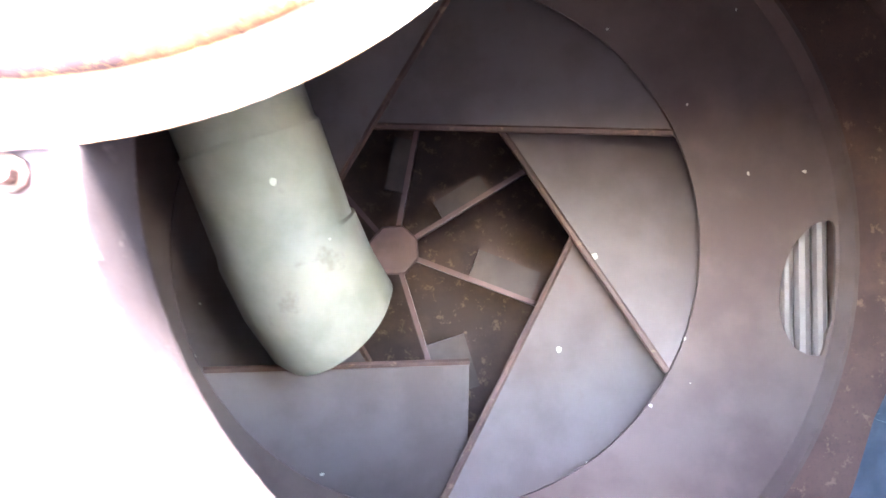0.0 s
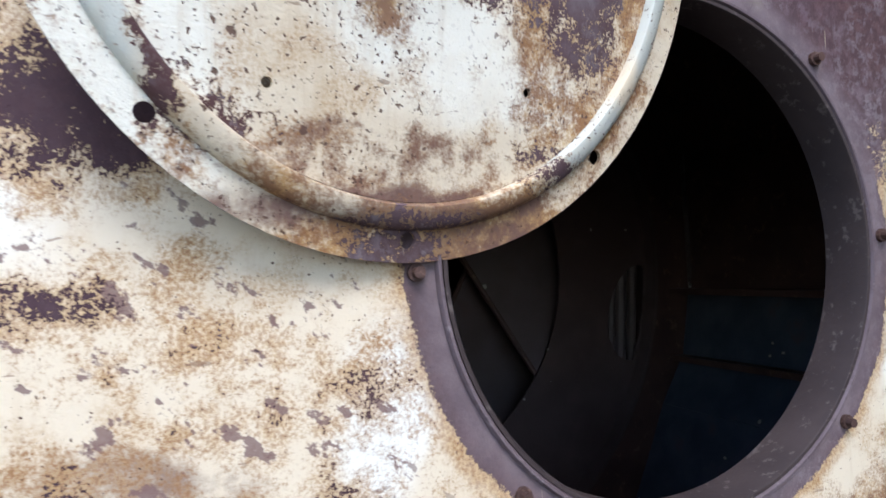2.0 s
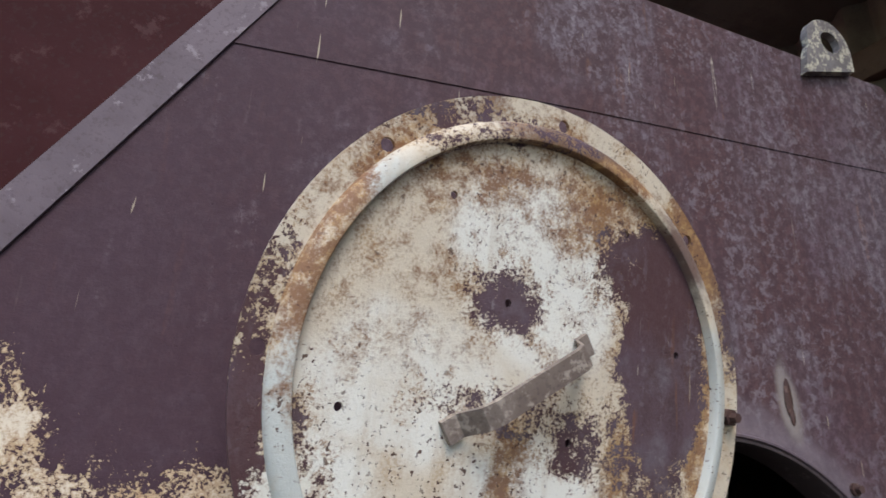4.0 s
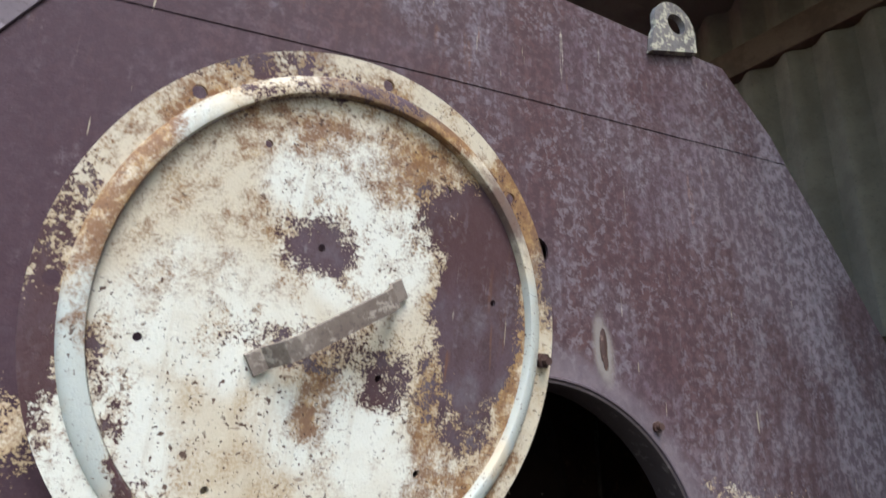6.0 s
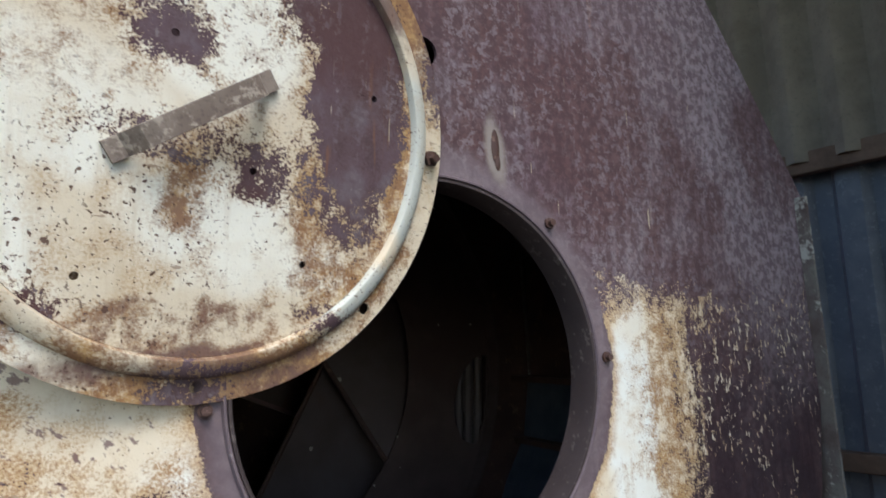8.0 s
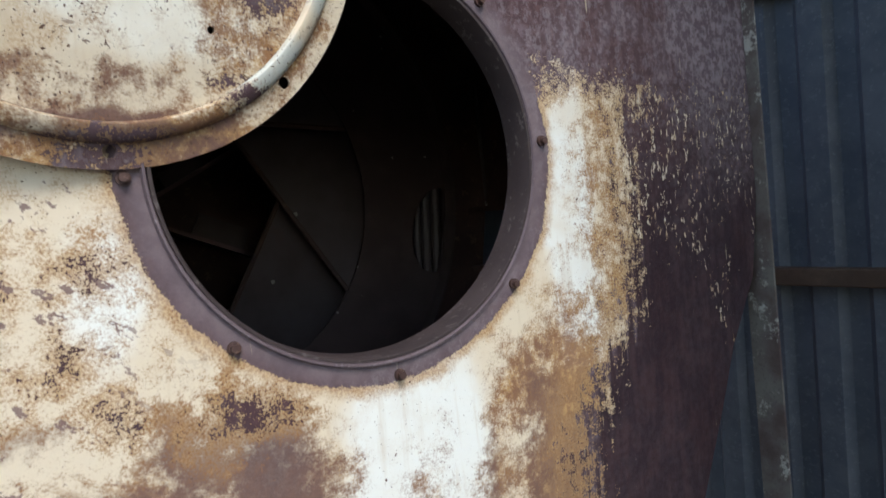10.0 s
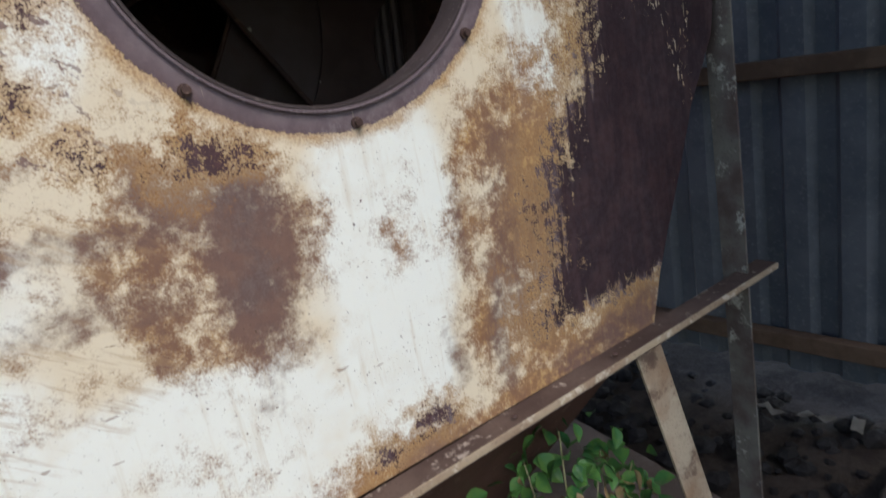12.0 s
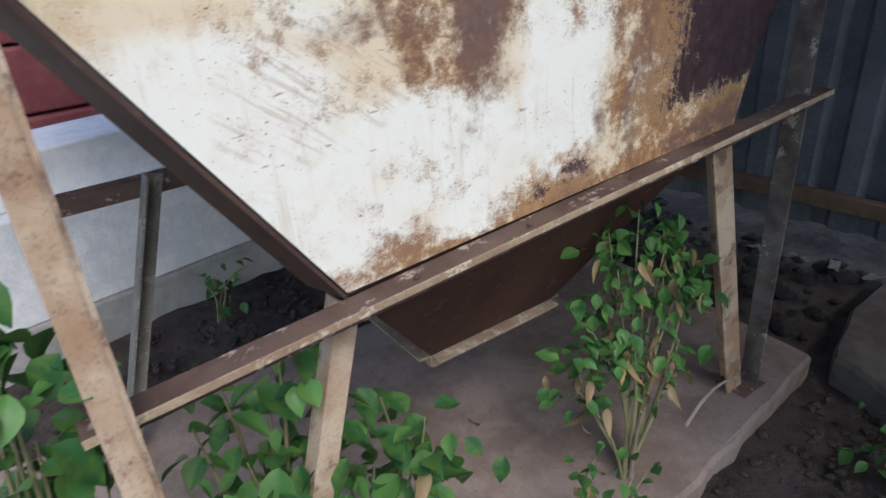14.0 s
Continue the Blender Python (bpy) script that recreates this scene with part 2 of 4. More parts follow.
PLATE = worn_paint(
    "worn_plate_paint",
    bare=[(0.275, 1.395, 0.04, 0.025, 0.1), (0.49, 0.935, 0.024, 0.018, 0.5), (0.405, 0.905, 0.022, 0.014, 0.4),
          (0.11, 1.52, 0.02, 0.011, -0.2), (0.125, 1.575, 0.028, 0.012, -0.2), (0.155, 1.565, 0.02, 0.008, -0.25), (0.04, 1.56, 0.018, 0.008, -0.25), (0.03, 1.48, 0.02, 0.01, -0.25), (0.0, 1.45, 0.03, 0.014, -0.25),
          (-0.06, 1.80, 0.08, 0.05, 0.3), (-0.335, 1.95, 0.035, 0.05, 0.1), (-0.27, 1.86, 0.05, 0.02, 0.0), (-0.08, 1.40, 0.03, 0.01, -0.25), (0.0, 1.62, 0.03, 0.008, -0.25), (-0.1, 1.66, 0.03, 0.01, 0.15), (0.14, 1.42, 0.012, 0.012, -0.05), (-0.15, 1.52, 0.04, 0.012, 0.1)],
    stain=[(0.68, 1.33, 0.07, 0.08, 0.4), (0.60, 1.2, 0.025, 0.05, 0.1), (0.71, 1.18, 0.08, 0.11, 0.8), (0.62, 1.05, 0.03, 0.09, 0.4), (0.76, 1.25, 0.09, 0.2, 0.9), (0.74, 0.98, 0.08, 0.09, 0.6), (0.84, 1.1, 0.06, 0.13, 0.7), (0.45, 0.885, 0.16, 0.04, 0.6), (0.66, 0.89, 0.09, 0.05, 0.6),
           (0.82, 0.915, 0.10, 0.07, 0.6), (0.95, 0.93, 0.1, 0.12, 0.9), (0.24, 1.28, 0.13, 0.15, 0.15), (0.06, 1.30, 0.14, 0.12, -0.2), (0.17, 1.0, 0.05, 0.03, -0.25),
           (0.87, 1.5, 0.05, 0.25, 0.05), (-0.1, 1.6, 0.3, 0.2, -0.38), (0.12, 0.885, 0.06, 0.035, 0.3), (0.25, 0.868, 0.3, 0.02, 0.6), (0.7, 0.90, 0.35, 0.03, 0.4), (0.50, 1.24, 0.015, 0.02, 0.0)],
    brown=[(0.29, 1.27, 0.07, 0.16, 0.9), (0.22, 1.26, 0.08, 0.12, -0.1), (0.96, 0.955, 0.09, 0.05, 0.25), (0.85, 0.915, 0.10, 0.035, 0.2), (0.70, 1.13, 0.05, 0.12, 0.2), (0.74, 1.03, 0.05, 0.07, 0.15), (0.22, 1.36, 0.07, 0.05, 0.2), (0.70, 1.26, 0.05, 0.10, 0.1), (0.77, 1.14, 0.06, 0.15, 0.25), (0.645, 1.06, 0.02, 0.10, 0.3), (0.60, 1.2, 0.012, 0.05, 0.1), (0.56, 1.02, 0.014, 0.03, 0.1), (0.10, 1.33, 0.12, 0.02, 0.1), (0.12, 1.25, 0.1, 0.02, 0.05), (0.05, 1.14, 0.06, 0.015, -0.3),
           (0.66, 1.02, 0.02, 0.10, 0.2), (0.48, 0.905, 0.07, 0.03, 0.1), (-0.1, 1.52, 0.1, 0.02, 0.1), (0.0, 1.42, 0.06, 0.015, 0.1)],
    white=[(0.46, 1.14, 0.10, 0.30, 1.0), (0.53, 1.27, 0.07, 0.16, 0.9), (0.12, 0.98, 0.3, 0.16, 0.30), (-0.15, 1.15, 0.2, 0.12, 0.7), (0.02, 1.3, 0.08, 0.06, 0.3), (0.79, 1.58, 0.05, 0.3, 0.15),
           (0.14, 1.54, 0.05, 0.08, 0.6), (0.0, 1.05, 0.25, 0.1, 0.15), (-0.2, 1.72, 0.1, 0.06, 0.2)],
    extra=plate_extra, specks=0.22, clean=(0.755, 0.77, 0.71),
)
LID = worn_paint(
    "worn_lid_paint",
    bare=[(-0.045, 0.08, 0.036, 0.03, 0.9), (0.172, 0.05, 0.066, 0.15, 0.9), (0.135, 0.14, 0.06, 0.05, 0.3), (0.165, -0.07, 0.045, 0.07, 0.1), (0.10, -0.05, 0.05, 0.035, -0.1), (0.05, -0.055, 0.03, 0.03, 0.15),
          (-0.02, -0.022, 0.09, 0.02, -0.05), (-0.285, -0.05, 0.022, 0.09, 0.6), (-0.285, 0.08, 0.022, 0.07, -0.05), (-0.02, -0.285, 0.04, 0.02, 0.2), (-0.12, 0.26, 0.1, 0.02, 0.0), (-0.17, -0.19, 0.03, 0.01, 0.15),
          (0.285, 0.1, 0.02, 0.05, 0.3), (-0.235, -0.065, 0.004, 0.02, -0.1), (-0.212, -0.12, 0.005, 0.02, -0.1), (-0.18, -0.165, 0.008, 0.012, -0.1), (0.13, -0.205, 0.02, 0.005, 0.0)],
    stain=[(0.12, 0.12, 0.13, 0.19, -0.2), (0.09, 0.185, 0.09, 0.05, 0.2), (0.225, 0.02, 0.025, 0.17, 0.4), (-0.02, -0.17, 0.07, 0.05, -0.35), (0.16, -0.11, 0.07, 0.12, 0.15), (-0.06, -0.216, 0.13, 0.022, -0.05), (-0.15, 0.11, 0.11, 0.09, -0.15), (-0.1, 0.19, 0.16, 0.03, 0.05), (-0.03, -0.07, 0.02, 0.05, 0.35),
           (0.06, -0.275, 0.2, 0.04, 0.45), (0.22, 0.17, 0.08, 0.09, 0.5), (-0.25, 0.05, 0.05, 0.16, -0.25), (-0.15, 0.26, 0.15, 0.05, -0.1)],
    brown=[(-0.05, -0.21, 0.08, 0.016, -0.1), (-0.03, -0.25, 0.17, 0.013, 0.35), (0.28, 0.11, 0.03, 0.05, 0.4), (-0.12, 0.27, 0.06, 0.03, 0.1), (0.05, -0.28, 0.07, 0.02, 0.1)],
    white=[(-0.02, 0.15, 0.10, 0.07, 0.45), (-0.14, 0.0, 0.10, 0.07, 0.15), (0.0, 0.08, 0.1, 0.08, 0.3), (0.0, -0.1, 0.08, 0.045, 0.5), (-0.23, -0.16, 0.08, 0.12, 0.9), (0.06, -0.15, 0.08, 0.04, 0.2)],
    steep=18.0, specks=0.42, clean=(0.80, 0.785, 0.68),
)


BEAD = worn_paint(
    "worn_bead_paint",
    bare=[(-0.10, 0.245, 0.10, 0.03, -0.1), (0.03, 0.262, 0.08, 0.01, 0.0), (-0.02, -0.266, 0.06, 0.010, 0.1), (-0.20, -0.165, 0.012, 0.05, 0.3), (0.14, -0.222, 0.03, 0.008, 0.2)],
    stain=[(0.08, 0.25, 0.15, 0.03, 0.5), (-0.24, 0.10, 0.04, 0.12, 0.3), (0.06, -0.258, 0.14, 0.022, 0.5), (-0.12, -0.235, 0.05, 0.025, 0.4)],
    brown=[(-0.02, -0.262, 0.13, 0.016, 0.6), (0.04, 0.262, 0.16, 0.016, 0.5), (0.2, 0.17, 0.05, 0.06, 0.4)],
    white=[(-0.25, -0.09, 0.05, 0.12, 0.35), (0.25, -0.06, 0.03, 0.15, 0.4), (0.17, -0.2, 0.08, 0.05, 0.4), (-0.2, 0.17, 0.03, 0.03, 0.3)],
    steep=18.0, specks=0.35, clean=(0.56, 0.58, 0.52),
)


def rusty_steel(name, base, other, light, amount=0.3, scale=30, rough=0.62, metal=0.0):
    n = Nodes(name)
    big, mid, fine = n.noise(7, 4), n.noise(scale, 5, 0.65, w=2), n.noise(160, 3, 0.7, w=4)
    col = n.mix(n.ramp(big, 0.35, 0.65), base, other)
    col = n.mix(n.ramp(n.math("ADD", mid, n.math("MULTIPLY_ADD", fine, 0.3, -0.15)), 0.62 - amount * 0.4, 0.72 - amount * 0.3, 0, 0.85), col, light)
    col = n.mix(n.ramp(fine, 0.33, 0.48, 0.3, 0), col, (0.05, 0.034, 0.03))
    return n.done(col, n.math("MULTIPLY_ADD", mid, 0.25, rough - 0.12), metal, n.math("ADD", n.math("MULTIPLY", fine, 0.6), mid), 0.0012, 0.5)


PURPLE_STEEL = rusty_steel("bare_purple_steel", (0.15, 0.115, 0.125), (0.105, 0.078, 0.085), (0.24, 0.20, 0.21), 0.1, 40)
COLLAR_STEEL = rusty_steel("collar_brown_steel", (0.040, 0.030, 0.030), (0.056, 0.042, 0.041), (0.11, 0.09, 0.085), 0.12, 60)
SIDE_STEEL = rusty_steel("dark_brown_steel", (0.06, 0.035, 0.03), (0.09, 0.052, 0.042), (0.15, 0.10, 0.07), 0.1)
DUCT_STEEL = rusty_steel("red_brown_sheet", (0.042, 0.013, 0.013), (0.052, 0.018, 0.018), (0.075, 0.036, 0.034), 0.05)
DUCT_STEEL.node_tree.nodes["Principled BSDF"].inputs["Specular IOR Level"].default_value = 0.04
FUNNEL_STEEL = rusty_steel("funnel_rust", (0.052, 0.024, 0.018), (0.078, 0.037, 0.027), (0.14, 0.09, 0.065), 0.1)
BAR_STEEL = rusty_steel("bar_steel", (0.075, 0.048, 0.040), (0.125, 0.085, 0.068), (0.42, 0.35, 0.29), 0.10, 24)
EDGE_STEEL = rusty_steel("worn_edge_steel", (0.38, 0.30, 0.21), (0.27, 0.19, 0.13), (0.55, 0.48, 0.38), 0.25, 30)
LEG_STEEL = rusty_steel("leg_steel", (0.48, 0.39, 0.29), (0.33, 0.215, 0.14), (0.14, 0.085, 0.065), 0.24, 11)
POST_STEEL = rusty_steel("post_steel", (0.16, 0.15, 0.13), (0.085, 0.06, 0.055), (0.42, 0.41, 0.36), 0.16, 16)
GREY_LEG = rusty_steel("grey_leg_steel", (0.22, 0.22, 0.20), (0.16, 0.15, 0.13), (0.32, 0.31, 0.28), 0.2, 25)
HANDLE_STEEL = rusty_steel("handle_steel", (0.30, 0.25, 0.205), (0.17, 0.13, 0.105), (0.42, 0.36, 0.29), 0.3, 60)
BOLT_STEEL = rusty_steel("bolt_steel", (0.06, 0.035, 0.03), (0.09, 0.05, 0.04), (0.16, 0.10, 0.08), 0.2, 90)
WEATHER_LUG = rusty_steel("lug_steel", (0.20, 0.18, 0.17), (0.15, 0.13, 0.12), (0.55, 0.50, 0.36), 0.35, 60)


def dusty_steel(name, a, b, rough=0.5):
    n = Nodes(name)
    big, mid, fine = n.noise(4, 3), n.noise(13, 5, 0.6, w=3), n.noise(120, 3, 0.6, w=5)
    col = n.mix(n.ramp(n.math("ADD", big, n.math("MULTIPLY_ADD", mid, 0.7, -0.35)), 0.3, 0.7), a, b)
    col = n.mix(n.math("MULTIPLY", n.specks(28, 0.12, 0.12), 0.7), col, (0.5, 0.47, 0.4))
    col = n.mix(n.ramp(mid, 0.6, 0.75, 0, 0.5), col, (0.10, 0.065, 0.06))
    return n.done(col, n.math("MULTIPLY_ADD", mid, 0.2, rough - 0.1), 0.0, n.math("ADD", mid, n.math("MULTIPLY", fine, 0.2)), 0.0015, 0.4)


INNER_STEEL = dusty_steel("inner_brown_steel", (0.068, 0.046, 0.042), (0.092, 0.067, 0.060), 0.55)
VANE_STEEL = dusty_steel("vane_steel", (0.082, 0.063, 0.060), (0.108, 0.088, 0.084), 0.42)
HUB_STEEL = dusty_steel("hub_primer", (0.17, 0.10, 0.095), (0.14, 0.082, 0.075))
PIPE_STEEL = dusty_steel("pipe_dust", (0.17, 0.165, 0.13), (0.24, 0.23, 0.19), 0.55)
# blue cast of sky light through the hatch, put into the sheet's colour
SKYLIT_SHEET = dusty_steel("skylit_blue_sheet", (0.045, 0.058, 0.076), (0.085, 0.102, 0.13), 0.5)


def plain(name, a, b, scale, rough=0.8, depth=0.004, c=None):
    n = Nodes(name)
    big, mid, fine = n.noise(scale, 5, 0.6), n.noise(scale * 5, 5, 0.65, w=3), n.noise(scale * 30, 3, 0.7, w=6)
    col = n.mix(n.ramp(n.math("ADD", big, n.math("MULTIPLY_ADD", mid, 0.5, -0.25)), 0.35, 0.65), a, b)
    col = n.mix(n.ramp(fine, 0.55, 0.7, 0, 0.5), col, c or b)
    return n.done(col, rough, 0.0, n.math("ADD", mid, n.math("MULTIPLY", fine, 0.4)), depth, 0.6)


CONCRETE = plain("dusty_concrete", (0.165, 0.125, 0.103), (0.25, 0.20, 0.17), 3.0, 0.9, 0.004, (0.11, 0.08, 0.066))
CONCRETE_EDGE = plain("old_concrete", (0.062, 0.054, 0.047), (0.105, 0.095, 0.082), 4.0, 0.9, 0.006, (0.10, 0.088, 0.08))
SOIL = plain("dark_soil", (0.036, 0.028, 0.024), (0.075, 0.060, 0.051), 5.0, 0.95, 0.03, (0.14, 0.117, 0.10))
LIMEWASH = plain("limewash", (0.66, 0.68, 0.70), (0.82, 0.82, 0.81), 5.0, 0.9, 0.006, (0.42, 0.41, 0.40))
GREY_RENDER = plain("bare_render", (0.30, 0.29, 0.27), (0.38, 0.37, 0.35), 5.0, 0.9, 0.006, (0.2, 0.19, 0.18))
WALL_SHEET = plain("grey_blue_sheet", (0.078, 0.092, 0.112), (0.115, 0.13, 0.15), 2.0, 0.5, 0.001, (0.17, 0.185, 0.205))
SLATE = plain("tan_fibre_cement", (0.13, 0.112, 0.086), (0.175, 0.152, 0.118), 2.5, 0.85, 0.003, (0.095, 0.085, 0.066))
TIMBER = plain("brown_timber", (0.085, 0.056, 0.040), (0.125, 0.085, 0.06), 6.0, 0.8, 0.003, (0.08, 0.05, 0.03))
RED_BOARD = plain("dark_red_board", (0.20, 0.055, 0.06), (0.25, 0.085, 0.085), 4.0, 0.7, 0.002, (0.06, 0.03, 0.028))
PAPER = plain("pale_litter", (0.15, 0.145, 0.13), (0.21, 0.20, 0.18), 20, 0.8)
COAL = plain("black_heap", (0.018, 0.017, 0.018), (0.035, 0.033, 0.034), 9.0, 0.85, 0.02, (0.06, 0.06, 0.06))


def leaf_material(name, a, b):
    n = Nodes(name)
    r = n.random()
    col = n.mix(r, a, b)
    col = n.mix(n.ramp(n.noise(40, 4), 0.45, 0.65, 0, 0.45), col, (0.10, 0.17, 0.03))
    n.bsdf.inputs["Transmission Weight"].default_value = 0.0
    n.bsdf.inputs["Subsurface Weight"].default_value = 0.0
    return n.done(col, 0.42, 0.0, n.noise(60, 3), 0.002, 0.4)


LEAF = leaf_material("green_leaf", (0.018, 0.075, 0.026), (0.06, 0.165, 0.045))
DRY_LEAF = leaf_material("dry_leaf", (0.30, 0.19, 0.10), (0.17, 0.12, 0.07))
STEM = plain("plant_stem", (0.16, 0.17, 0.08), (0.22, 0.20, 0.12), 20, 0.7)
TWIG = plain("dry_twig", (0.30, 0.25, 0.20), (0.22, 0.18, 0.14), 20, 0.8)


# ---- mesh helpers ----
def part(name, bm, material, parent=None, label="", smooth=False):
    """Links a bmesh as one mesh object, under a thing if one is given."""
    me = bpy.data.meshes.new(name)
    bmesh.ops.recalc_face_normals(bm, faces=bm.faces)
    if smooth:
        for f in bm.faces:
            f.smooth = True
    bm.to_mesh(me)
    bm.free()
    if smooth:
        me.set_sharp_from_angle(angle=radians(35))
    me.materials.append(material)
    ob = new(name, me)
    if parent:
        ob.parent = parent
    if label:
        ob["label"] = label
    return ob


def thing(name, label, category, at=(0, 0, 0), group="", kind="", m=None):
    ob = new(name)
    ob.matrix_world = m if m is not None else Matrix.Translation(at)
    return tagged(ob, label, category, group, kind)


def local(parent):
    """Puts parts that were built in world coordinates under a thing that stands elsewhere."""
    for c in parent.children:
        c.matrix_parent_inverse = parent.matrix_world.inverted()


def box(bm, lo, hi, m=None, bevel=0.0):
    vs = [bm.verts.new((x, y, z)) for x in (lo[0], hi[0]) for y in (lo[1], hi[1]) for z in (lo[2], hi[2])]
    fs = [bm.faces.new([vs[i] for i in q]) for q in ((0, 1, 3, 2), (4, 6, 7, 5), (0, 4, 5, 1), (2, 3, 7, 6), (0, 2, 6, 4), (1, 5, 7, 3))]
    if bevel:
        es = list({e for f in fs for e in f.edges})
        out = bmesh.ops.bevel(bm, geom=es, offset=bevel, segments=2, affect="EDGES", profile=0.5)
        vs = list({v for f in out["faces"] for v in f.verts} | {v for v in vs if v.is_valid})
    if m is not None:
        bmesh.ops.transform(bm, matrix=m, verts=[v for v in vs if v.is_valid])
    return vs


def circle(n, r, c=(0.0, 0.0), start=0.0):
    return [(c[0] + r * math.cos(start + 2 * math.pi * i / n), c[1] + r * math.sin(start + 2 * math.pi * i / n)) for i in range(n)]


def sheet(bm, outer, holes, y0, y1):
    """A flat plate in the x-z plane, from y0 to y1, with holes through it."""
    loops, edges = [], []
    for pts in (outer, *holes):
        vs = [bm.verts.new((x, y0, z)) for x, z in pts]
        loops.append(vs)
        edges += [bm.edges.new((vs[i], vs[(i + 1) % len(vs)])) for i in range(len(vs))]
    front = [g for g in bmesh.ops.triangle_fill(bm, edges=edges, use_beauty=True)["geom"] if isinstance(g, bmesh.types.BMFace)]
    twin = {v: bm.verts.new((v.co.x, y1, v.co.z)) for vs in loops for v in vs}
    for f in front:
        bm.faces.new([twin[v] for v in reversed(f.verts)])
    for vs in loops:
        for i in range(len(vs)):
            a, b = vs[i], vs[(i + 1) % len(vs)]
            bm.faces.new((a, b, twin[b], twin[a]))


def lathe(bm, profile, n, m=None, closed=False):
    """Turns (r, y) round the y axis."""
    rings = []
    for r, y in profile:
        rings.append([bm.verts.new((r * math.cos(2 * math.pi * i / n), y, r * math.sin(2 * math.pi * i / n))) for i in range(n)])
    pairs = list(zip(rings, rings[1:])) + ([(rings[-1], rings[0])] if closed else [])
    for a, b in pairs:
        for i in range(n):
            bm.faces.new((a[i], a[(i + 1) % n], b[(i + 1) % n], b[i]))
    if not closed:
        for ring in (rings[0], rings[-1]):
            bm.faces.new(ring)
    if m is not None:
        bmesh.ops.transform(bm, matrix=m, verts=[v for ring in rings for v in ring])


def sweep(bm, section, a, b, up=(0, 0, 1)):
    """Draws a flat section (u, v) straight from a to b; v follows up."""
    a, b = Vector(a), Vector(b)
    w = (b - a).normalized()
    u = w.cross(Vector(up)).normalized()
    v = u.cross(w).normalized()
    ends = [[bm.verts.new(p + u * s + v * t) for s, t in section] for p in (a, b)]
    k = len(section)
    for i in range(k):
        bm.faces.new((ends[0][i], ends[0][(i + 1) % k], ends[1][(i + 1) % k], ends[1][i]))
    for e in ends:
        bm.faces.new(e)


def angle_section(s, t, flip_u=1, flip_v=1):
    pts = [(0, 0), (s, 0), (s, t), (t * 1.6, t), (t, t * 1.6), (t, s), (0, s)]
    return [(u * flip_u, v * flip_v) for u, v in pts]


def tube(bm, points, radii, n=8):
    points = [Vector(p) for p in points]
    rings = []
    for i, p in enumerate(points):
        w = (points[min(i + 1, len(points) - 1)] - points[max(i - 1, 0)]).normalized()
        u = w.orthogonal().normalized() if i == 0 else (u - w * u.dot(w)).normalized()
        v = w.cross(u)
        rings.append([bm.verts.new(p + (u * math.cos(2 * math.pi * k / n) + v * math.sin(2 * math.pi * k / n)) * radii[i]) for k in range(n)])
    for a, b in zip(rings, rings[1:]):
        for k in range(n):
            bm.faces.new((a[k], a[(k + 1) % n], b[(k + 1) % n], b[k]))
    bm.faces.new(rings[0])
    bm.faces.new(rings[-1])


# ---- setting: ground, slabs, shed ----
def build_ground():
    bm = bmesh.new()
    xs = [-400, -60, -15, -6, *np.arange(-3, 4.01, 0.07), 6, 15, 60, 400]
    ys = [-400, -60, -15, -5, *np.arange(-1.5, 3.01, 0.07), 6, 15, 60, 400]
    rows = []
    for y in ys:
        row = []
        for x in xs:
            near = abs(x) < 5 and -3 < y < 4
            h = 0.035 * noise.noise((x * 3, y * 3, 0)) + 0.02 * noise.noise((x * 11, y * 11, 4)) if near else 0
            row.append(bm.verts.new((x, y, -0.085 + h)))
        rows.append(row)
    for a, b in zip(rows, rows[1:]):
        for i in range(len(xs) - 1):
            bm.faces.new((a[i], a[i + 1], b[i + 1], b[i]))
    tagged(part("ground", bm, SOIL, smooth=True), "dark trodden soil with small clods", "ground", kind="structure")


def build_slab(name, corners, top, thick, material, label):
    """A cast slab with broken, rounded edges."""
    bm = bmesh.new()
    pts = []
    for i, (x, y) in enumerate(corners):
        x2, y2 = corners[(i + 1) % len(corners)]
        steps = max(2, int(math.hypot(x2 - x, y2 - y) / 0.06))
        for k in range(steps):
            f = k / steps
            px, py = x + (x2 - x) * f, y + (y2 - y) * f
            j = 0.012 * noise.noise((px * 9, py * 9, 2))
            pts.append((px + j, py - j))
    c = Vector((sum(p[0] for p in pts) / len(pts), sum(p[1] for p in pts) / len(pts)))
    rings = []
    for shrink, z in ((0.0, top - thick), (0.0, top - 0.018), (0.012, top)):
        ring = []
        for x, y in pts:
            d = (c - Vector((x, y))).normalized() * shrink
            ring.append(bm.verts.new((x + d.x, y + d.y, z + 0.006 * noise.noise((x * 7, y * 7, z)))))
        rings.append(ring)
    for a, b in zip(rings, rings[1:]):
        for i in range(len(pts)):
            bm.faces.new((a[i], a[(i + 1) % len(pts)], b[(i + 1) % len(pts)], b[i]))
    bm.faces.new(rings[-1])
    bm.faces.new(list(reversed(rings[0])))
    tagged(part(name, bm, material), label, "concrete slab", kind="structure")


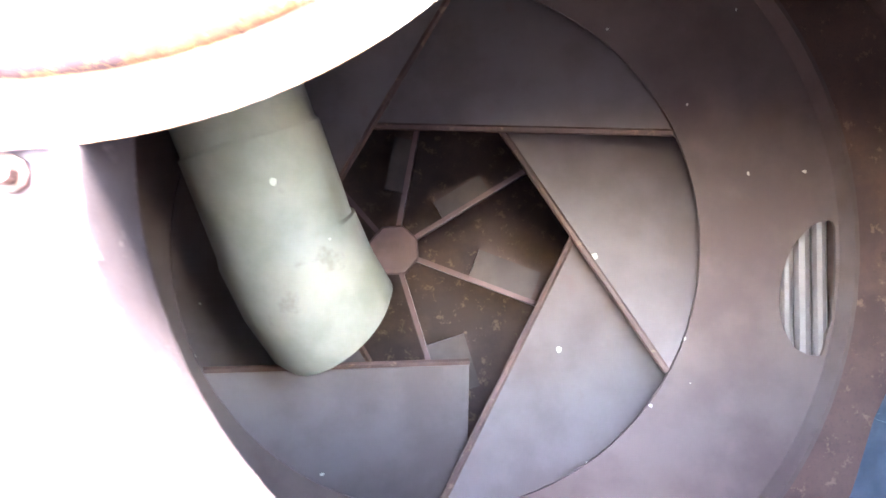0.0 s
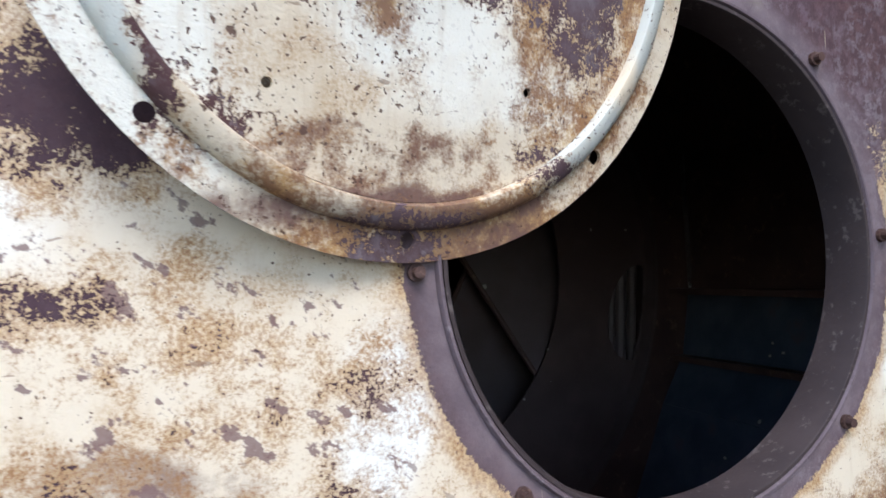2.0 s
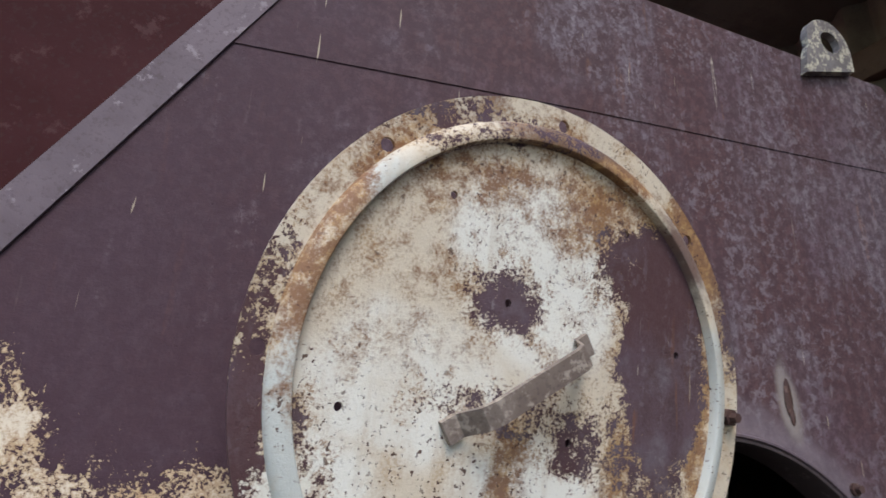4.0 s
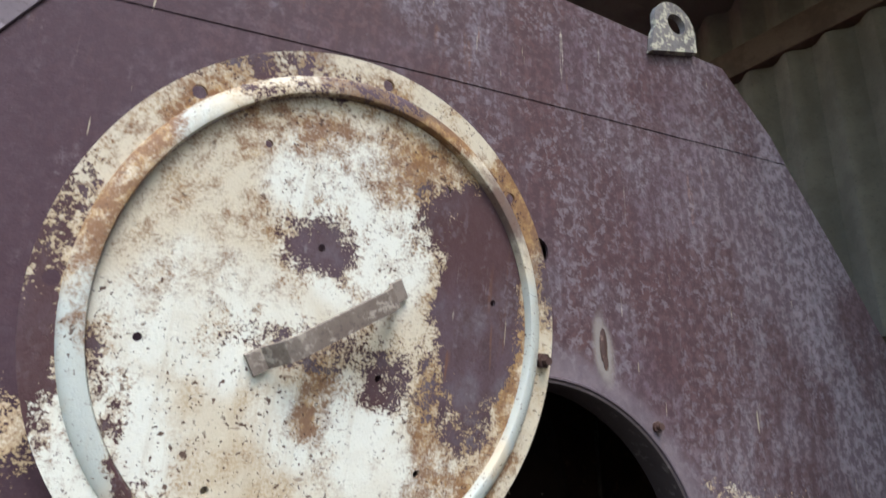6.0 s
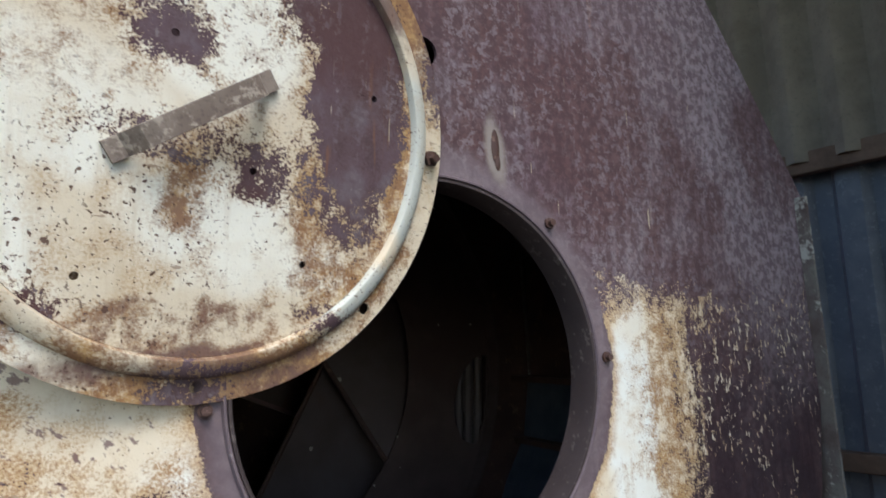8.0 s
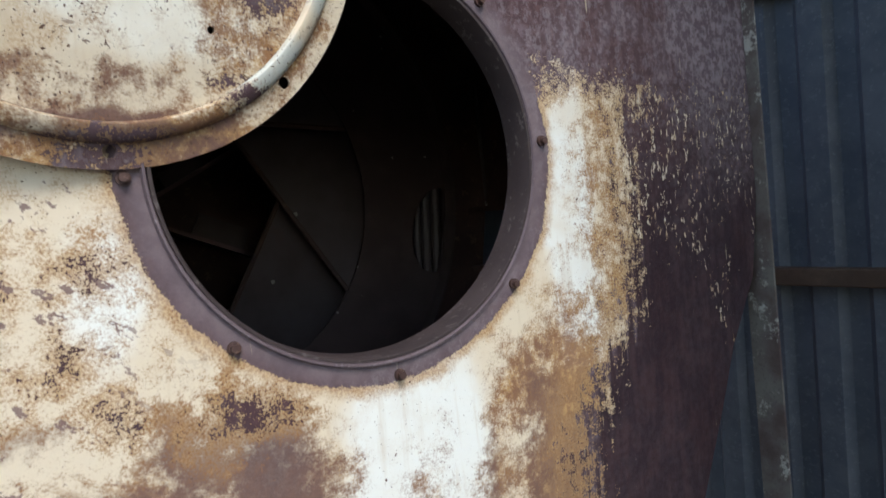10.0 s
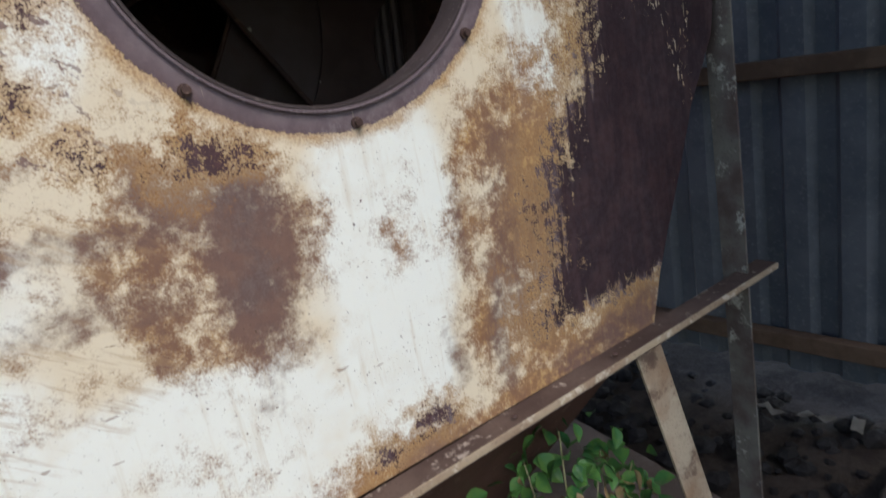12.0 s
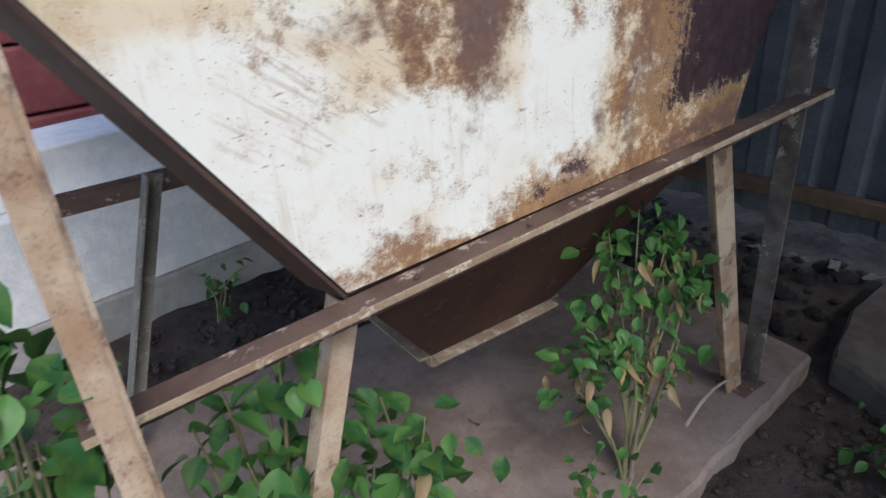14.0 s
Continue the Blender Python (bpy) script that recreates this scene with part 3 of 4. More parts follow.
def corrugated(name, length, z0, z1, pitch, depth, material, m, label, wave):
    """A ribbed sheet wall along its own x axis, with real thickness."""
    bm = bmesh.new()
    prof = []
    count = int(length / pitch)
    for i in range(count):
        x = i * pitch
        if wave:
            prof += [(x + pitch * k / 8, depth * 0.5 * math.sin(2 * math.pi * k / 8)) for k in range(8)]
        else:
            prof += [(x, 0), (x + pitch * 0.42, 0), (x + pitch * 0.54, -depth), (x + pitch * 0.86, -depth)]
    layers = []
    for off in (0.0, 0.006):
        layers.append([[bm.verts.new((x, y + off, z)) for x, y in prof] for z in (z0, z1)])
    for lay in layers:
        for i in range(len(prof) - 1):
            bm.faces.new((lay[0][i], lay[0][i + 1], lay[1][i + 1], lay[1][i]))
    for j in (0, 1):
        for i in range(len(prof) - 1):
            bm.faces.new((layers[0][j][i], layers[0][j][i + 1], layers[1][j][i + 1], layers[1][j][i]))
    ob = part(name, bm, material, smooth=wave)
    ob.matrix_world = m
    return tagged(ob, label, "shed wall", kind="structure")


def build_shed():
    turn = pose(2.55, -0.55, 0, 0, 0, 97.5)
    far = turn @ Matrix.Translation((-2.6, 0, 0))
    corrugated("wall_east", 5.6, 0.06, 2.34, 0.19, 0.032, WALL_SHEET, far, "grey-blue profiled metal sheet wall of the shed", False)
    corrugated("wall_east_upper", 5.6, 2.3, 4.1, 0.17, 0.05, SLATE, far @ Matrix.Translation((0, 0.06, 0)), "tan corrugated fibre-cement sheet above the metal wall", True)
    for z, h, d in ((0.2, 0.07, 0.05), (1.25, 0.065, 0.05), (2.3, 0.08, 0.06), (3.62, 0.14, 0.10)):
        bm = bmesh.new()
        box(bm, (0, 0.008, z - h / 2), (5.6, 0.008 + d, z + h / 2), bevel=0.006)
        ob = part("wall_rail", bm, TIMBER)
        ob.matrix_world = far
        tagged(ob, "brown timber rail nailed along the sheet wall", "rail", kind="structure")
    # closed side behind the machine, and an unseen roof added to block skylight
    bm = bmesh.new()
    box(bm, (-6.0, 4.6, -0.1), (2.4, 4.7, 3.4))
    tagged(part("wall_north", bm, RED_BOARD), "dark red board wall in shade behind the yard", "wall", kind="structure")
    # unseen partition, added to keep light off the right end and sheet wall
    bm = bmesh.new()
    box(bm, (0.74, -3.4, -0.1), (0.84, -0.88, 3.95))
    tagged(part("wall_partition", bm, WALL_SHEET), "unseen plain grey wall added to block light from the right", "wall", kind="structure")
    # roof pieces out of view, laid out to steer where skylight falls
    bm = bmesh.new()
    box(bm, (-1.1, -0.05, 3.95), (3.2, 1.2, 4.05))
    box(bm, (0.74, -3.4, 3.95), (3.2, -0.051, 4.05))
    box(bm, (0.9, 1.201, 3.95), (3.2, 4.9, 4.05))
    tagged(part("roof", bm, SLATE), "unseen grey-brown sheet roof added to block skylight", "roof", kind="structure")


build_ground()
build_slab("floor_slab", [(-0.75, -0.2), (0.8, -0.145), (1.6, -0.045), (1.66, 1.1), (-0.7, 1.15)], 0.0, 0.14, CONCRETE, "dusty brown-grey cast concrete slab under the machine")
build_slab("paving_slab", [(1.62, -0.10), (1.50, -0.45), (2.35, -0.45), (2.35, 0.02), (1.95, 0.0)], 0.015, 0.12, CONCRETE_EDGE, "old rough concrete slab beside the shed wall")
build_shed()


# ---- the machine ----
HC = (0.4525, 1.686)
RIGHT_EDGE = [(1.010, 0.906), (1.04, 1.0), (1.07, 1.07), (1.125, 1.19), (1.17, 1.30), (1.245, 1.425), (1.275, 1.60), (1.287, 1.75), (1.29, 1.975), (1.12, 2.245), (0.985, 2.44)]
OUTLINE = [(0.0, 0.858), *RIGHT_EDGE, (0.875, 2.555), (-0.05, 2.60), (-0.37, 1.98), (-0.42, 1.75), (-0.313, 1.335)]
DEPTH = 0.898
BC = (0.381, 1.675)


def build_machine():
    mach = thing("separator_housing", "rusted cream-painted steel housing with open round hatch on angle-iron legs", "machine", (0.45, 0.45, 0.0))
    bm = bmesh.new()
    sheet(bm, OUTLINE, [circle(96, 0.262, HC), circle(24, 0.021, (0.449, 2.127))], 0.0, 0.006)
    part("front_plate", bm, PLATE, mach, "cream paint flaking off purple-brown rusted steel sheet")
    # upper sheet lapped over the front plate
    bm = bmesh.new()
    lap = [(-0.182, 2.33), (0.3, 2.36), (1.016, 2.393), (0.985, 2.442), (0.876, 2.558), (-0.048, 2.603)]
    sheet(bm, lap, [], -0.0014, -0.0006)
    part("lapped_sheet", bm, PLATE, mach)
    # side walls
    k = len(OUTLINE)
    for i in range(k):
        (x0, z0), (x1, z1) = OUTLINE[i], OUTLINE[(i + 1) % k]
        if i == 0:
            continue
        bm = bmesh.new()
        w = Vector((x1 - x0, 0, z1 - z0)).normalized()
        inn = Vector((-w.z, 0, w.x)) * 0.005
        a, b = Vector((x0, 0.006, z0)), Vector((x1, 0.006, z1))
        vs = [bm.verts.new(p + o + Vector((0, d, 0))) for p in (a, b) for o in (Vector(), inn) for d in (0, DEPTH)]
        for q in ((0, 1, 5, 4), (2, 6, 7, 3), (0, 4, 6, 2), (1, 3, 7, 5), (0, 2, 3, 1), (4, 5, 7, 6)):
            bm.faces.new([vs[j] for j in q])
        # lower right walls carry that bluish sky light in their colour
        part("side_wall", bm, SKYLIT_SHEET if x0 > 1.0 and z0 > 0.9 and z0 < 1.5 else SIDE_STEEL, mach)
    # back wall with the round inlet and a torn slot
    bm = bmesh.new()
    slot = [(1.085 + 0.085 * math.cos(a) * (1.0 if math.cos(a) < 0 else 0.25) + 0.02 * math.sin(a), 1.55 + 0.125 * math.sin(a)) for a in np.linspace(0, 2 * math.pi, 25)[:-1]]
    slot = [(x + 0.008 * noise.noise((x * 40, z * 40, 1)), z) for x, z in slot]
    sheet(bm, circle(96, 0.765, BC), [circle(80, 0.478, BC), slot], DEPTH, DEPTH + 0.006)
    part("inlet_ring", bm, INNER_STEEL, mach, "brown dusty steel ring with a torn slot")
    bm = bmesh.new()
    lathe(bm, [(0.742, 0.0), (0.748, -0.035), (0.756, -0.035), (0.764, 0.0)], 96, Matrix.Translation((BC[0], DEPTH, BC[1])), closed=True)
    part("ring_rim", bm, INNER_STEEL, mach, smooth=True)
    bm = bmesh.new()
    sheet(bm, [(0.02, 0.862), *RIGHT_EDGE, (0.87, 2.55), (-0.05, 2.59), (-0.37, 1.98), (-0.415, 1.75), (-0.308, 1.335)], [circle(64, 0.765, BC)], DEPTH + 0.0065, DEPTH + 0.012)
    part("back_wall", bm, SIDE_STEEL, mach)
    # bars seen through the torn slot
    for dx, r in ((-0.03, 0.012), (0.0, 0.016), (0.035, 0.014)):
        bm = bmesh.new()
        tube(bm, [(1.06 + dx, DEPTH + 0.05, 1.36), (1.085 + dx, DEPTH + 0.05, 1.72)], [r, r], 10)
        part("slot_rod", bm, VANE_STEEL, mach, smooth=True)
    # fan casing
    bm = bmesh.new()
    lathe(bm, [(0.78, 0.0), (0.78, 0.75), (0.0001, 0.75), (0.0001, 0.745), (0.775, 0.745), (0.775, 0.0)], 64, Matrix.Translation((BC[0], DEPTH + 0.013, BC[1])), closed=True)
    part("fan_casing", bm, SIDE_STEEL, mach, smooth=True)
    # inlet vanes, overlapping like an iris
    for i in range(6):
        a = radians(28.5 - 61 * i)
        nx, nz = math.cos(a), math.sin(a)
        sx, sz = nz, -nx
        rho, rad = 0.228, 0.4775
        half = math.sqrt(rad * rad - rho * rho)
        bm = bmesh.new()
        cols = []
        for k in range(13):
            s0 = -0.06 if i == 2 else -half
            s = s0 + (half - s0) * k / 12
            reach = math.sqrt(0.57 * 0.57 - s * s) - rho
            col = []
            for j in range(7):
                h = rho + reach * j / 6
                y = DEPTH + 0.17 - 0.16 * (s + half) / (2 * half) + 0.10 * (1 - (s / half) ** 2) * (j / 6) ** 1.5 * 0.6
                col.append((BC[0] + nx * h + sx * s, y, BC[1] + nz * h + sz * s))
            cols.append(col)
        for off in (0.0, 0.006):
            grid = [[bm.verts.new((x, y + off, z)) for x, y, z in col] for col in cols]
            for c0, c1 in zip(grid, grid[1:]):
                for j in range(6):
                    bm.faces.new((c0[j], c0[j + 1], c1[j + 1], c1[j]))
            if off == 0.0:
                first = grid
        for c in range(12):
            bm.faces.new((first[c][0], first[c + 1][0], grid[c + 1][0], grid[c][0]))
        bmesh.ops.remove_doubles(bm, verts=bm.verts, dist=0.0005)
        part("inlet_vane", bm, VANE_STEEL, mach, smooth=True)
        bm = bmesh.new()
        p0, p1 = cols[0][0], cols[-1][0]
        tube(bm, [(p0[0], p0[1] - 0.002, p0[2]), (p1[0], p1[1] - 0.002, p1[2])], [0.007, 0.007], 6)
        part("vane_edge", bm, SIDE_STEEL, mach)
    # rotor hub with radial blades
    hx, hy, hz = 0.288, DEPTH + 0.36, 1.678
    bm = bmesh.new()
    lathe(bm, [(0.0001, 0.0), (0.058, 0.0), (0.062, 0.006), (0.062, 0.10), (0.0001, 0.10)], 8, pose(hx, hy, hz, 0, 22, 0))
    part("rotor_hub", bm, HUB_STEEL, mach, "pinkish primed steel hub")
    for i in range(7):
        a = radians(28 - 52 * i)
        bm = bmesh.new()
        box(bm, (0.055, -0.004, -0.006), (0.50, 0.09, 0.006))
        bmesh.ops.transform(bm, matrix=Matrix.Translation((hx, hy + 0.01, hz)) @ Matrix.Rotation(-a, 4, "Y"), verts=bm.verts)
        part("rotor_spoke", bm, HUB_STEEL, mach)
        bm = bmesh.new()
        r0 = 0.14 + 0.05 * (i % 3)
        box(bm, (r0, 0.01, -0.002), (r0 + 0.13 + 0.03 * (i % 2), 0.016, 0.05 + 0.025 * (i % 3)))
        bmesh.ops.transform(bm, matrix=Matrix.Translation((hx, hy + 0.02, hz)) @ Matrix.Rotation(-a, 4, "Y"), verts=bm.verts)
        part("rotor_paddle", bm, INNER_STEEL, mach)
    # dusty pipe inside, with two joints
    bm = bmesh.new()
    pts = [(-0.06, 0.62, 2.36), (0.04, 0.71, 2.01), (0.085, 0.75, 1.85), (0.0865, 0.751, 1.845), (0.125, 0.79, 1.70), (0.128, 0.793, 1.692), (0.155, 0.82, 1.615), (0.185, 0.85, 1.555), (0.192, 0.857, 1.545)]
    tube(bm, pts, [0.107, 0.107, 0.107, 0.112, 0.112, 0.117, 0.118, 0.118, 0.110], 40)
    part("inner_pipe", bm, PIPE_STEEL, mach, "pale dusty pipe hanging inside", smooth=True)
    # lining strips on the far inside wall
    for z in (1.42, 1.60):
        bm = bmesh.new()
        box(bm, (1.205, 0.25, z - 0.008), (1.238, 0.95, z + 0.008))
        part("lining_strip", bm, SIDE_STEEL, mach)
    # collar of the hatch: short tube inwards with a rolled lip outside
    bm = bmesh.new()
    lathe(bm, [(0.2635, 0.0015), (0.2640, -0.004), (0.2655, -0.0065), (0.268, -0.0065), (0.2695, -0.004), (0.270, -0.001)], 96, Matrix.Translation((HC[0], 0, HC[1])), closed=True)
    part("hatch_rim", bm, PURPLE_STEEL, mach, "worn purple-brown rolled hatch rim", smooth=True)
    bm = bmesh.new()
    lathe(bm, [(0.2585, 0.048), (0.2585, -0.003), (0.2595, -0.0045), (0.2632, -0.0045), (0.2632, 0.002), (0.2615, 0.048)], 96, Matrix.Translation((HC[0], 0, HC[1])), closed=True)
    part("hatch_collar", bm, COLLAR_STEEL, mach, "dark brown inside of the hatch collar", smooth=True)
    # studs round the hatch
    for i in range(8):
        a = radians(2.4 + 45 * i)
        x, z = HC[0] + 0.287 * math.cos(a), HC[1] + 0.287 * math.sin(a)
        bm = bmesh.new()
        lathe(bm, [(0.0001, -0.011), (0.005, -0.011), (0.005, -0.004), (0.008, -0.004), (0.008, 0.0), (0.0001, 0.0)], 10, Matrix.Translation((x, -0.0005, z)))
        part("stud", bm, BOLT_STEEL, mach)
    # scar of a welded tab
    bm = bmesh.new()
    for dx, z, r, k in ((0.0, 2.004, 0.0078, 3.3), (0.003, 1.981, 0.0050, 2.4)):
        lathe(bm, [(0.0001, -0.0022), (r * 0.6, -0.0018), (r, -0.0003), (0.0001, 0.0)], 11, Matrix.Translation((0.559 + dx, -0.0006, z)) @ Matrix.Diagonal((0.9, 1, k, 1)))
    part("weld_scar", bm, BOLT_STEEL, mach, smooth=True)
    # lifting lug
    bm = bmesh.new()
    outer = [(0.686, 2.527), (0.796, 2.557), (0.797, 2.595)] + [(0.748 + 0.047 * math.cos(a), 2.600 + 0.047 * math.sin(a)) for a in np.linspace(0.1, math.pi + 0.3, 14)] + [(0.695, 2.57)]
    sheet(bm, outer, [circle(20, 0.021, (0.752, 2.603))], -0.016, -0.0035)
    part("lifting_lug", bm, WEATHER_LUG, mach, "grey lug with flaked cream paint")
    # funnel below the frame
    top = [(0.0, 0.004), (1.02, 0.004), (1.02, 0.96), (0.0, 0.96)]
    low = [(0.312, 0.275), (0.70, 0.275), (0.70, 0.68), (0.312, 0.68)]
    for i in range(4):
        bm = bmesh.new()
        j = (i + 1) % 4
        a = [Vector((*top[i], 0.852 + 0.06 * top[i][0])), Vector((*top[j], 0.852 + 0.06 * top[j][0])), Vector((*low[j], 0.432)), Vector((*low[i], 0.432))]
        nrm = (a[1] - a[0]).cross(a[3] - a[0]).normalized() * 0.004
        vs = [bm.verts.new(p) for p in a] + [bm.verts.new(p + nrm) for p in a]
        for q in ((0, 1, 2, 3), (7, 6, 5, 4), (0, 4, 5, 1), (1, 5, 6, 2), (2, 6, 7, 3), (3, 7, 4, 0)):
            bm.faces.new([vs[v] for v in q])
        part("funnel_wall", bm, FUNNEL_STEEL, mach)
        bm = bmesh.new()
        sweep(bm, angle_section(0.035, 0.004, 1, -1), (*low[i], 0.436), (*low[j], 0.436))
        part("outlet_flange", bm, EDGE_STEEL, mach, "worn brown angle-iron flange")
    # square frame of angle iron
    for a, b, f in (((-0.40, -0.004, 0.829), (1.365, 0.004, 0.926), 1), ((-0.40, 0.965, 0.815), (1.42, 0.965, 0.815), -1)):
        bm = bmesh.new()
        sweep(bm, angle_section(0.048, 0.008, f, -1), a, b)
        part("frame_bar", bm, BAR_STEEL, mach, "dirty brown angle-iron bar with worn pale edge")
        if f > 0:
            bm = bmesh.new()
            sweep(bm, [(0.0482, 0.001), (0.0500, 0.0005), (0.0503, -0.012), (0.0482, -0.0125)], a, b)
            part("worn_edge", bm, EDGE_STEEL, mach, "pale tan worn edge of the bar")
    bm = bmesh.new()
    sweep(bm, angle_section(0.045, 0.006, 1, -1), (1.03, 0.0, 0.90), (1.03, 0.97, 0.90))
    part("frame_bar", bm, BAR_STEEL, mach)
    # corner strip folded back along the lower edge of the front plate
    bm = bmesh.new()
    a, b = Vector((-0.004, 0.0, 0.858)), Vector((-0.319, 0.0, 1.335))
    out = Vector((-0.8, 0.0, -0.6))
    ring = [(Vector((0, -0.003, 0)), Vector((0, -0.003, 0))), (out * 0.006 + Vector((0, -0.003, 0)),) * 2, (out * 0.03 + Vector((0, 0.10, 0)),) * 2, (out * 0.024 + Vector((0, 0.10, 0)),) * 2]
    lo = [bm.verts.new(a + o[0]) for o in ring]
    hi = [bm.verts.new(b + o[1]) for o in ring]
    for q in range(4):
        bm.faces.new((lo[q], lo[(q + 1) % 4], hi[(q + 1) % 4], hi[q]))
    bm.faces.new(lo)
    bm.faces.new(hi)
    part("edge_strip", bm, SIDE_STEEL, mach)
    # splayed legs
    for x0, x1, y, fu, fv, s, mat in ((-0.014, -0.258, 0.012, 1, 1, 0.042, LEG_STEEL), (1.02, 1.28, 0.012, -1, 1, 0.07, LEG_STEEL), (-0.10, -0.375, 0.955, 1, -1, 0.052, GREY_LEG), (0.985, 1.245, 0.955, -1, -1, 0.05, GREY_LEG)):
        bm = bmesh.new()
        sweep(bm, angle_section(s, 0.006, fu, fv), (x0, y, 0.842 + 0.062 * x0), (x1, y, 0.006), up=(0, 1, 0))
        part("leg", bm, mat, mach)
        bm = bmesh.new()
        box(bm, (x1 - 0.05, y - 0.045, 0.0), (x1 + 0.06, y + 0.06, 0.008), bevel=0.002)
        part("foot_plate", bm, BAR_STEEL, mach)
    # upright posts at the ends of the bars
    for x0, x1, y, top_z, fu, mat in ((1.308, 1.262, 0.035, 1.975, -1, POST_STEEL), (-0.336, -0.338, -0.055, 1.6, 1, LEG_STEEL), (1.308, 1.262, 0.95, 1.975, -1, POST_STEEL), (-0.36, -0.362, 0.95, 1.6, 1, POST_STEEL)):
        bm = bmesh.new()
        sweep(bm, angle_section(0.044 if fu > 0 else 0.058, 0.006, fu, -1), (x0, y, 0.002), (x1, y, top_z), up=(0, 1, 0))
        part("post", bm, mat, mach)
    # small scattered rivets on the bar
    for x in (0.107, 0.35, 0.62, 0.86):
        bm = bmesh.new()
        lathe(bm, [(0.0001, 0.004), (0.004, 0.003), (0.006, 0.0), (0.0001, 0.0)], 10, Matrix.Translation((x, -0.035, 0.8545 + 0.0632 * x)) @ Matrix.Rotation(radians(90), 4, "X"))
        part("rivet", bm, BOLT_STEEL, mach, smooth=True)
    # joined duct on the upper side, with its flange strip
    bm = bmesh.new()
    sheet(bm, [(-0.372, 1.975), (-0.049, 2.535), (-0.05, 2.9), (-1.0, 2.9), (-1.0, 1.975)], [], 0.011, 0.017)
    part("duct_wall", bm, DUCT_STEEL, mach, "dark red-brown duct sheet")
    bm = bmesh.new()
    sheet(bm, [(-0.378, 1.972), (-0.054, 2.533), (-0.088, 2.553), (-0.412, 1.992)], [], -0.004, 0.010)
    part("duct_flange", bm, PURPLE_STEEL, mach)
    local(mach)
    return mach


build_machine()


# ---- the lid ----
def build_lid():
    c = Vector((0.167, -0.058, 1.976))
    ydir = Vector((-0.165, 1.0, 0.175)).normalized()
    xdir = (Vector((1, 0, 0)) - ydir * ydir.x).normalized()
    zdir = xdir.cross(ydir)
    m = Matrix((xdir, ydir, zdir)).transposed().to_4x4()
    m.translation = c
    lid = thing("hatch_lid", "round cream-painted steel hatch lid, rust-stained, swung aside on one bolt", "lid", m=m)
    bm = bmesh.new()
    angles = [45 * i - 2.5 for i in range(8)]
    holes = [circle(12, 0.0072, (0.2795 * math.cos(radians(a)), 0.2795 * math.sin(radians(a)))) for a in angles[1:]]
    sheet(bm, circle(128, 0.298), holes + [circle(96, 0.270)], -0.002, 0.002)
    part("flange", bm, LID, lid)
    bm = bmesh.new()
    arc = [(0.2715, -0.001), (0.2708, -0.0045), (0.2688, -0.0078), (0.2655, -0.0102), (0.2615, -0.0118), (0.2570, -0.0130), (0.2530, -0.0136), (0.2508, -0.0132), (0.2498, -0.0115), (0.2488, -0.002)]
    lathe(bm, arc + [(0.2520, -0.001), (0.2535, -0.0095), (0.2610, -0.0080), (0.2660, -0.0060), (0.2685, -0.001)], 128, closed=True)
    part("rolled_bead", bm, BEAD, lid, "rounded bead with pale blue-grey paint and brown rust", smooth=True)
    bm = bmesh.new()
    small = [(-0.206, -0.03), (-0.127, -0.163), (0.103, -0.152), (0.191, 0.051), (0.108, 0.177), (-0.115, 0.174), (0.041, -0.051), (-0.044, 0.079)]
    sheet(bm, circle(96, 0.2485), [circle(10, 0.0042, p) for p in small], -0.003, 0.001)
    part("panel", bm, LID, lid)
    # handle: one bent strap
    bm = bmesh.new()
    line = [(-0.098, -0.0035), (-0.082, -0.0035), (-0.066, -0.026), (-0.052, -0.031), (0.055, -0.031), (0.066, -0.026), (0.078, -0.0035), (0.092, -0.0035)]
    t, wd = 0.006, 0.0118
    rows = []
    for u, y in line:
        rows.append([bm.verts.new((u, y + dy, dz)) for dy, dz in ((0, -wd), (0, wd), (-t, wd * 0.96), (-t, -wd * 0.96))])
    for a, b in zip(rows, rows[1:]):
        for q in range(4):
            bm.faces.new((a[q], a[(q + 1) % 4], b[(q + 1) % 4], b[q]))
    bm.faces.new(rows[0])
    bm.faces.new(rows[-1])
    bmesh.ops.transform(bm, matrix=Matrix.Translation((-0.02, 0, 0.003)) @ Matrix.Rotation(radians(-31), 4, "Y"), verts=bm.verts)
    part("handle", bm, HANDLE_STEEL, lid, "bare grey-brown bent strap handle")
    bm = bmesh.new()
    lathe(bm, [(0.0001, -0.018), (0.006, -0.018), (0.006, -0.010), (0.0105, -0.010), (0.0105, -0.003), (0.0001, -0.003)], 6, Matrix.Translation((0.2795, 0, -0.0122)))
    part("pivot_bolt", bm, BOLT_STEEL, lid)
    return lid


build_lid()


# ---- background ----
def build_low_wall():
    m = pose(-0.16, 1.84, -0.1, 0, 0, 9)
    w = thing("low_wall", "low whitewashed masonry wall with bare grey footing and ledge", "wall", m=m, kind="structure")
    bm = bmesh.new()
    box(bm, (-2.5, 0.0, 0.0), (2.4, 0.35, 0.20), bevel=0.012)
    part("footing", bm, GREY_RENDER, w)
    bm = bmesh.new()
    box(bm, (-2.5, 0.015, 0.20), (2.4, 0.35, 0.62), bevel=0.01)
    part("wall_face", bm, LIMEWASH, w)
    bm = bmesh.new()
    box(bm, (-2.5, 0.10, 0.62), (2.4, 0.45, 0.82), bevel=0.012)
    part("coping", bm, LIMEWASH, w)


build_low_wall()


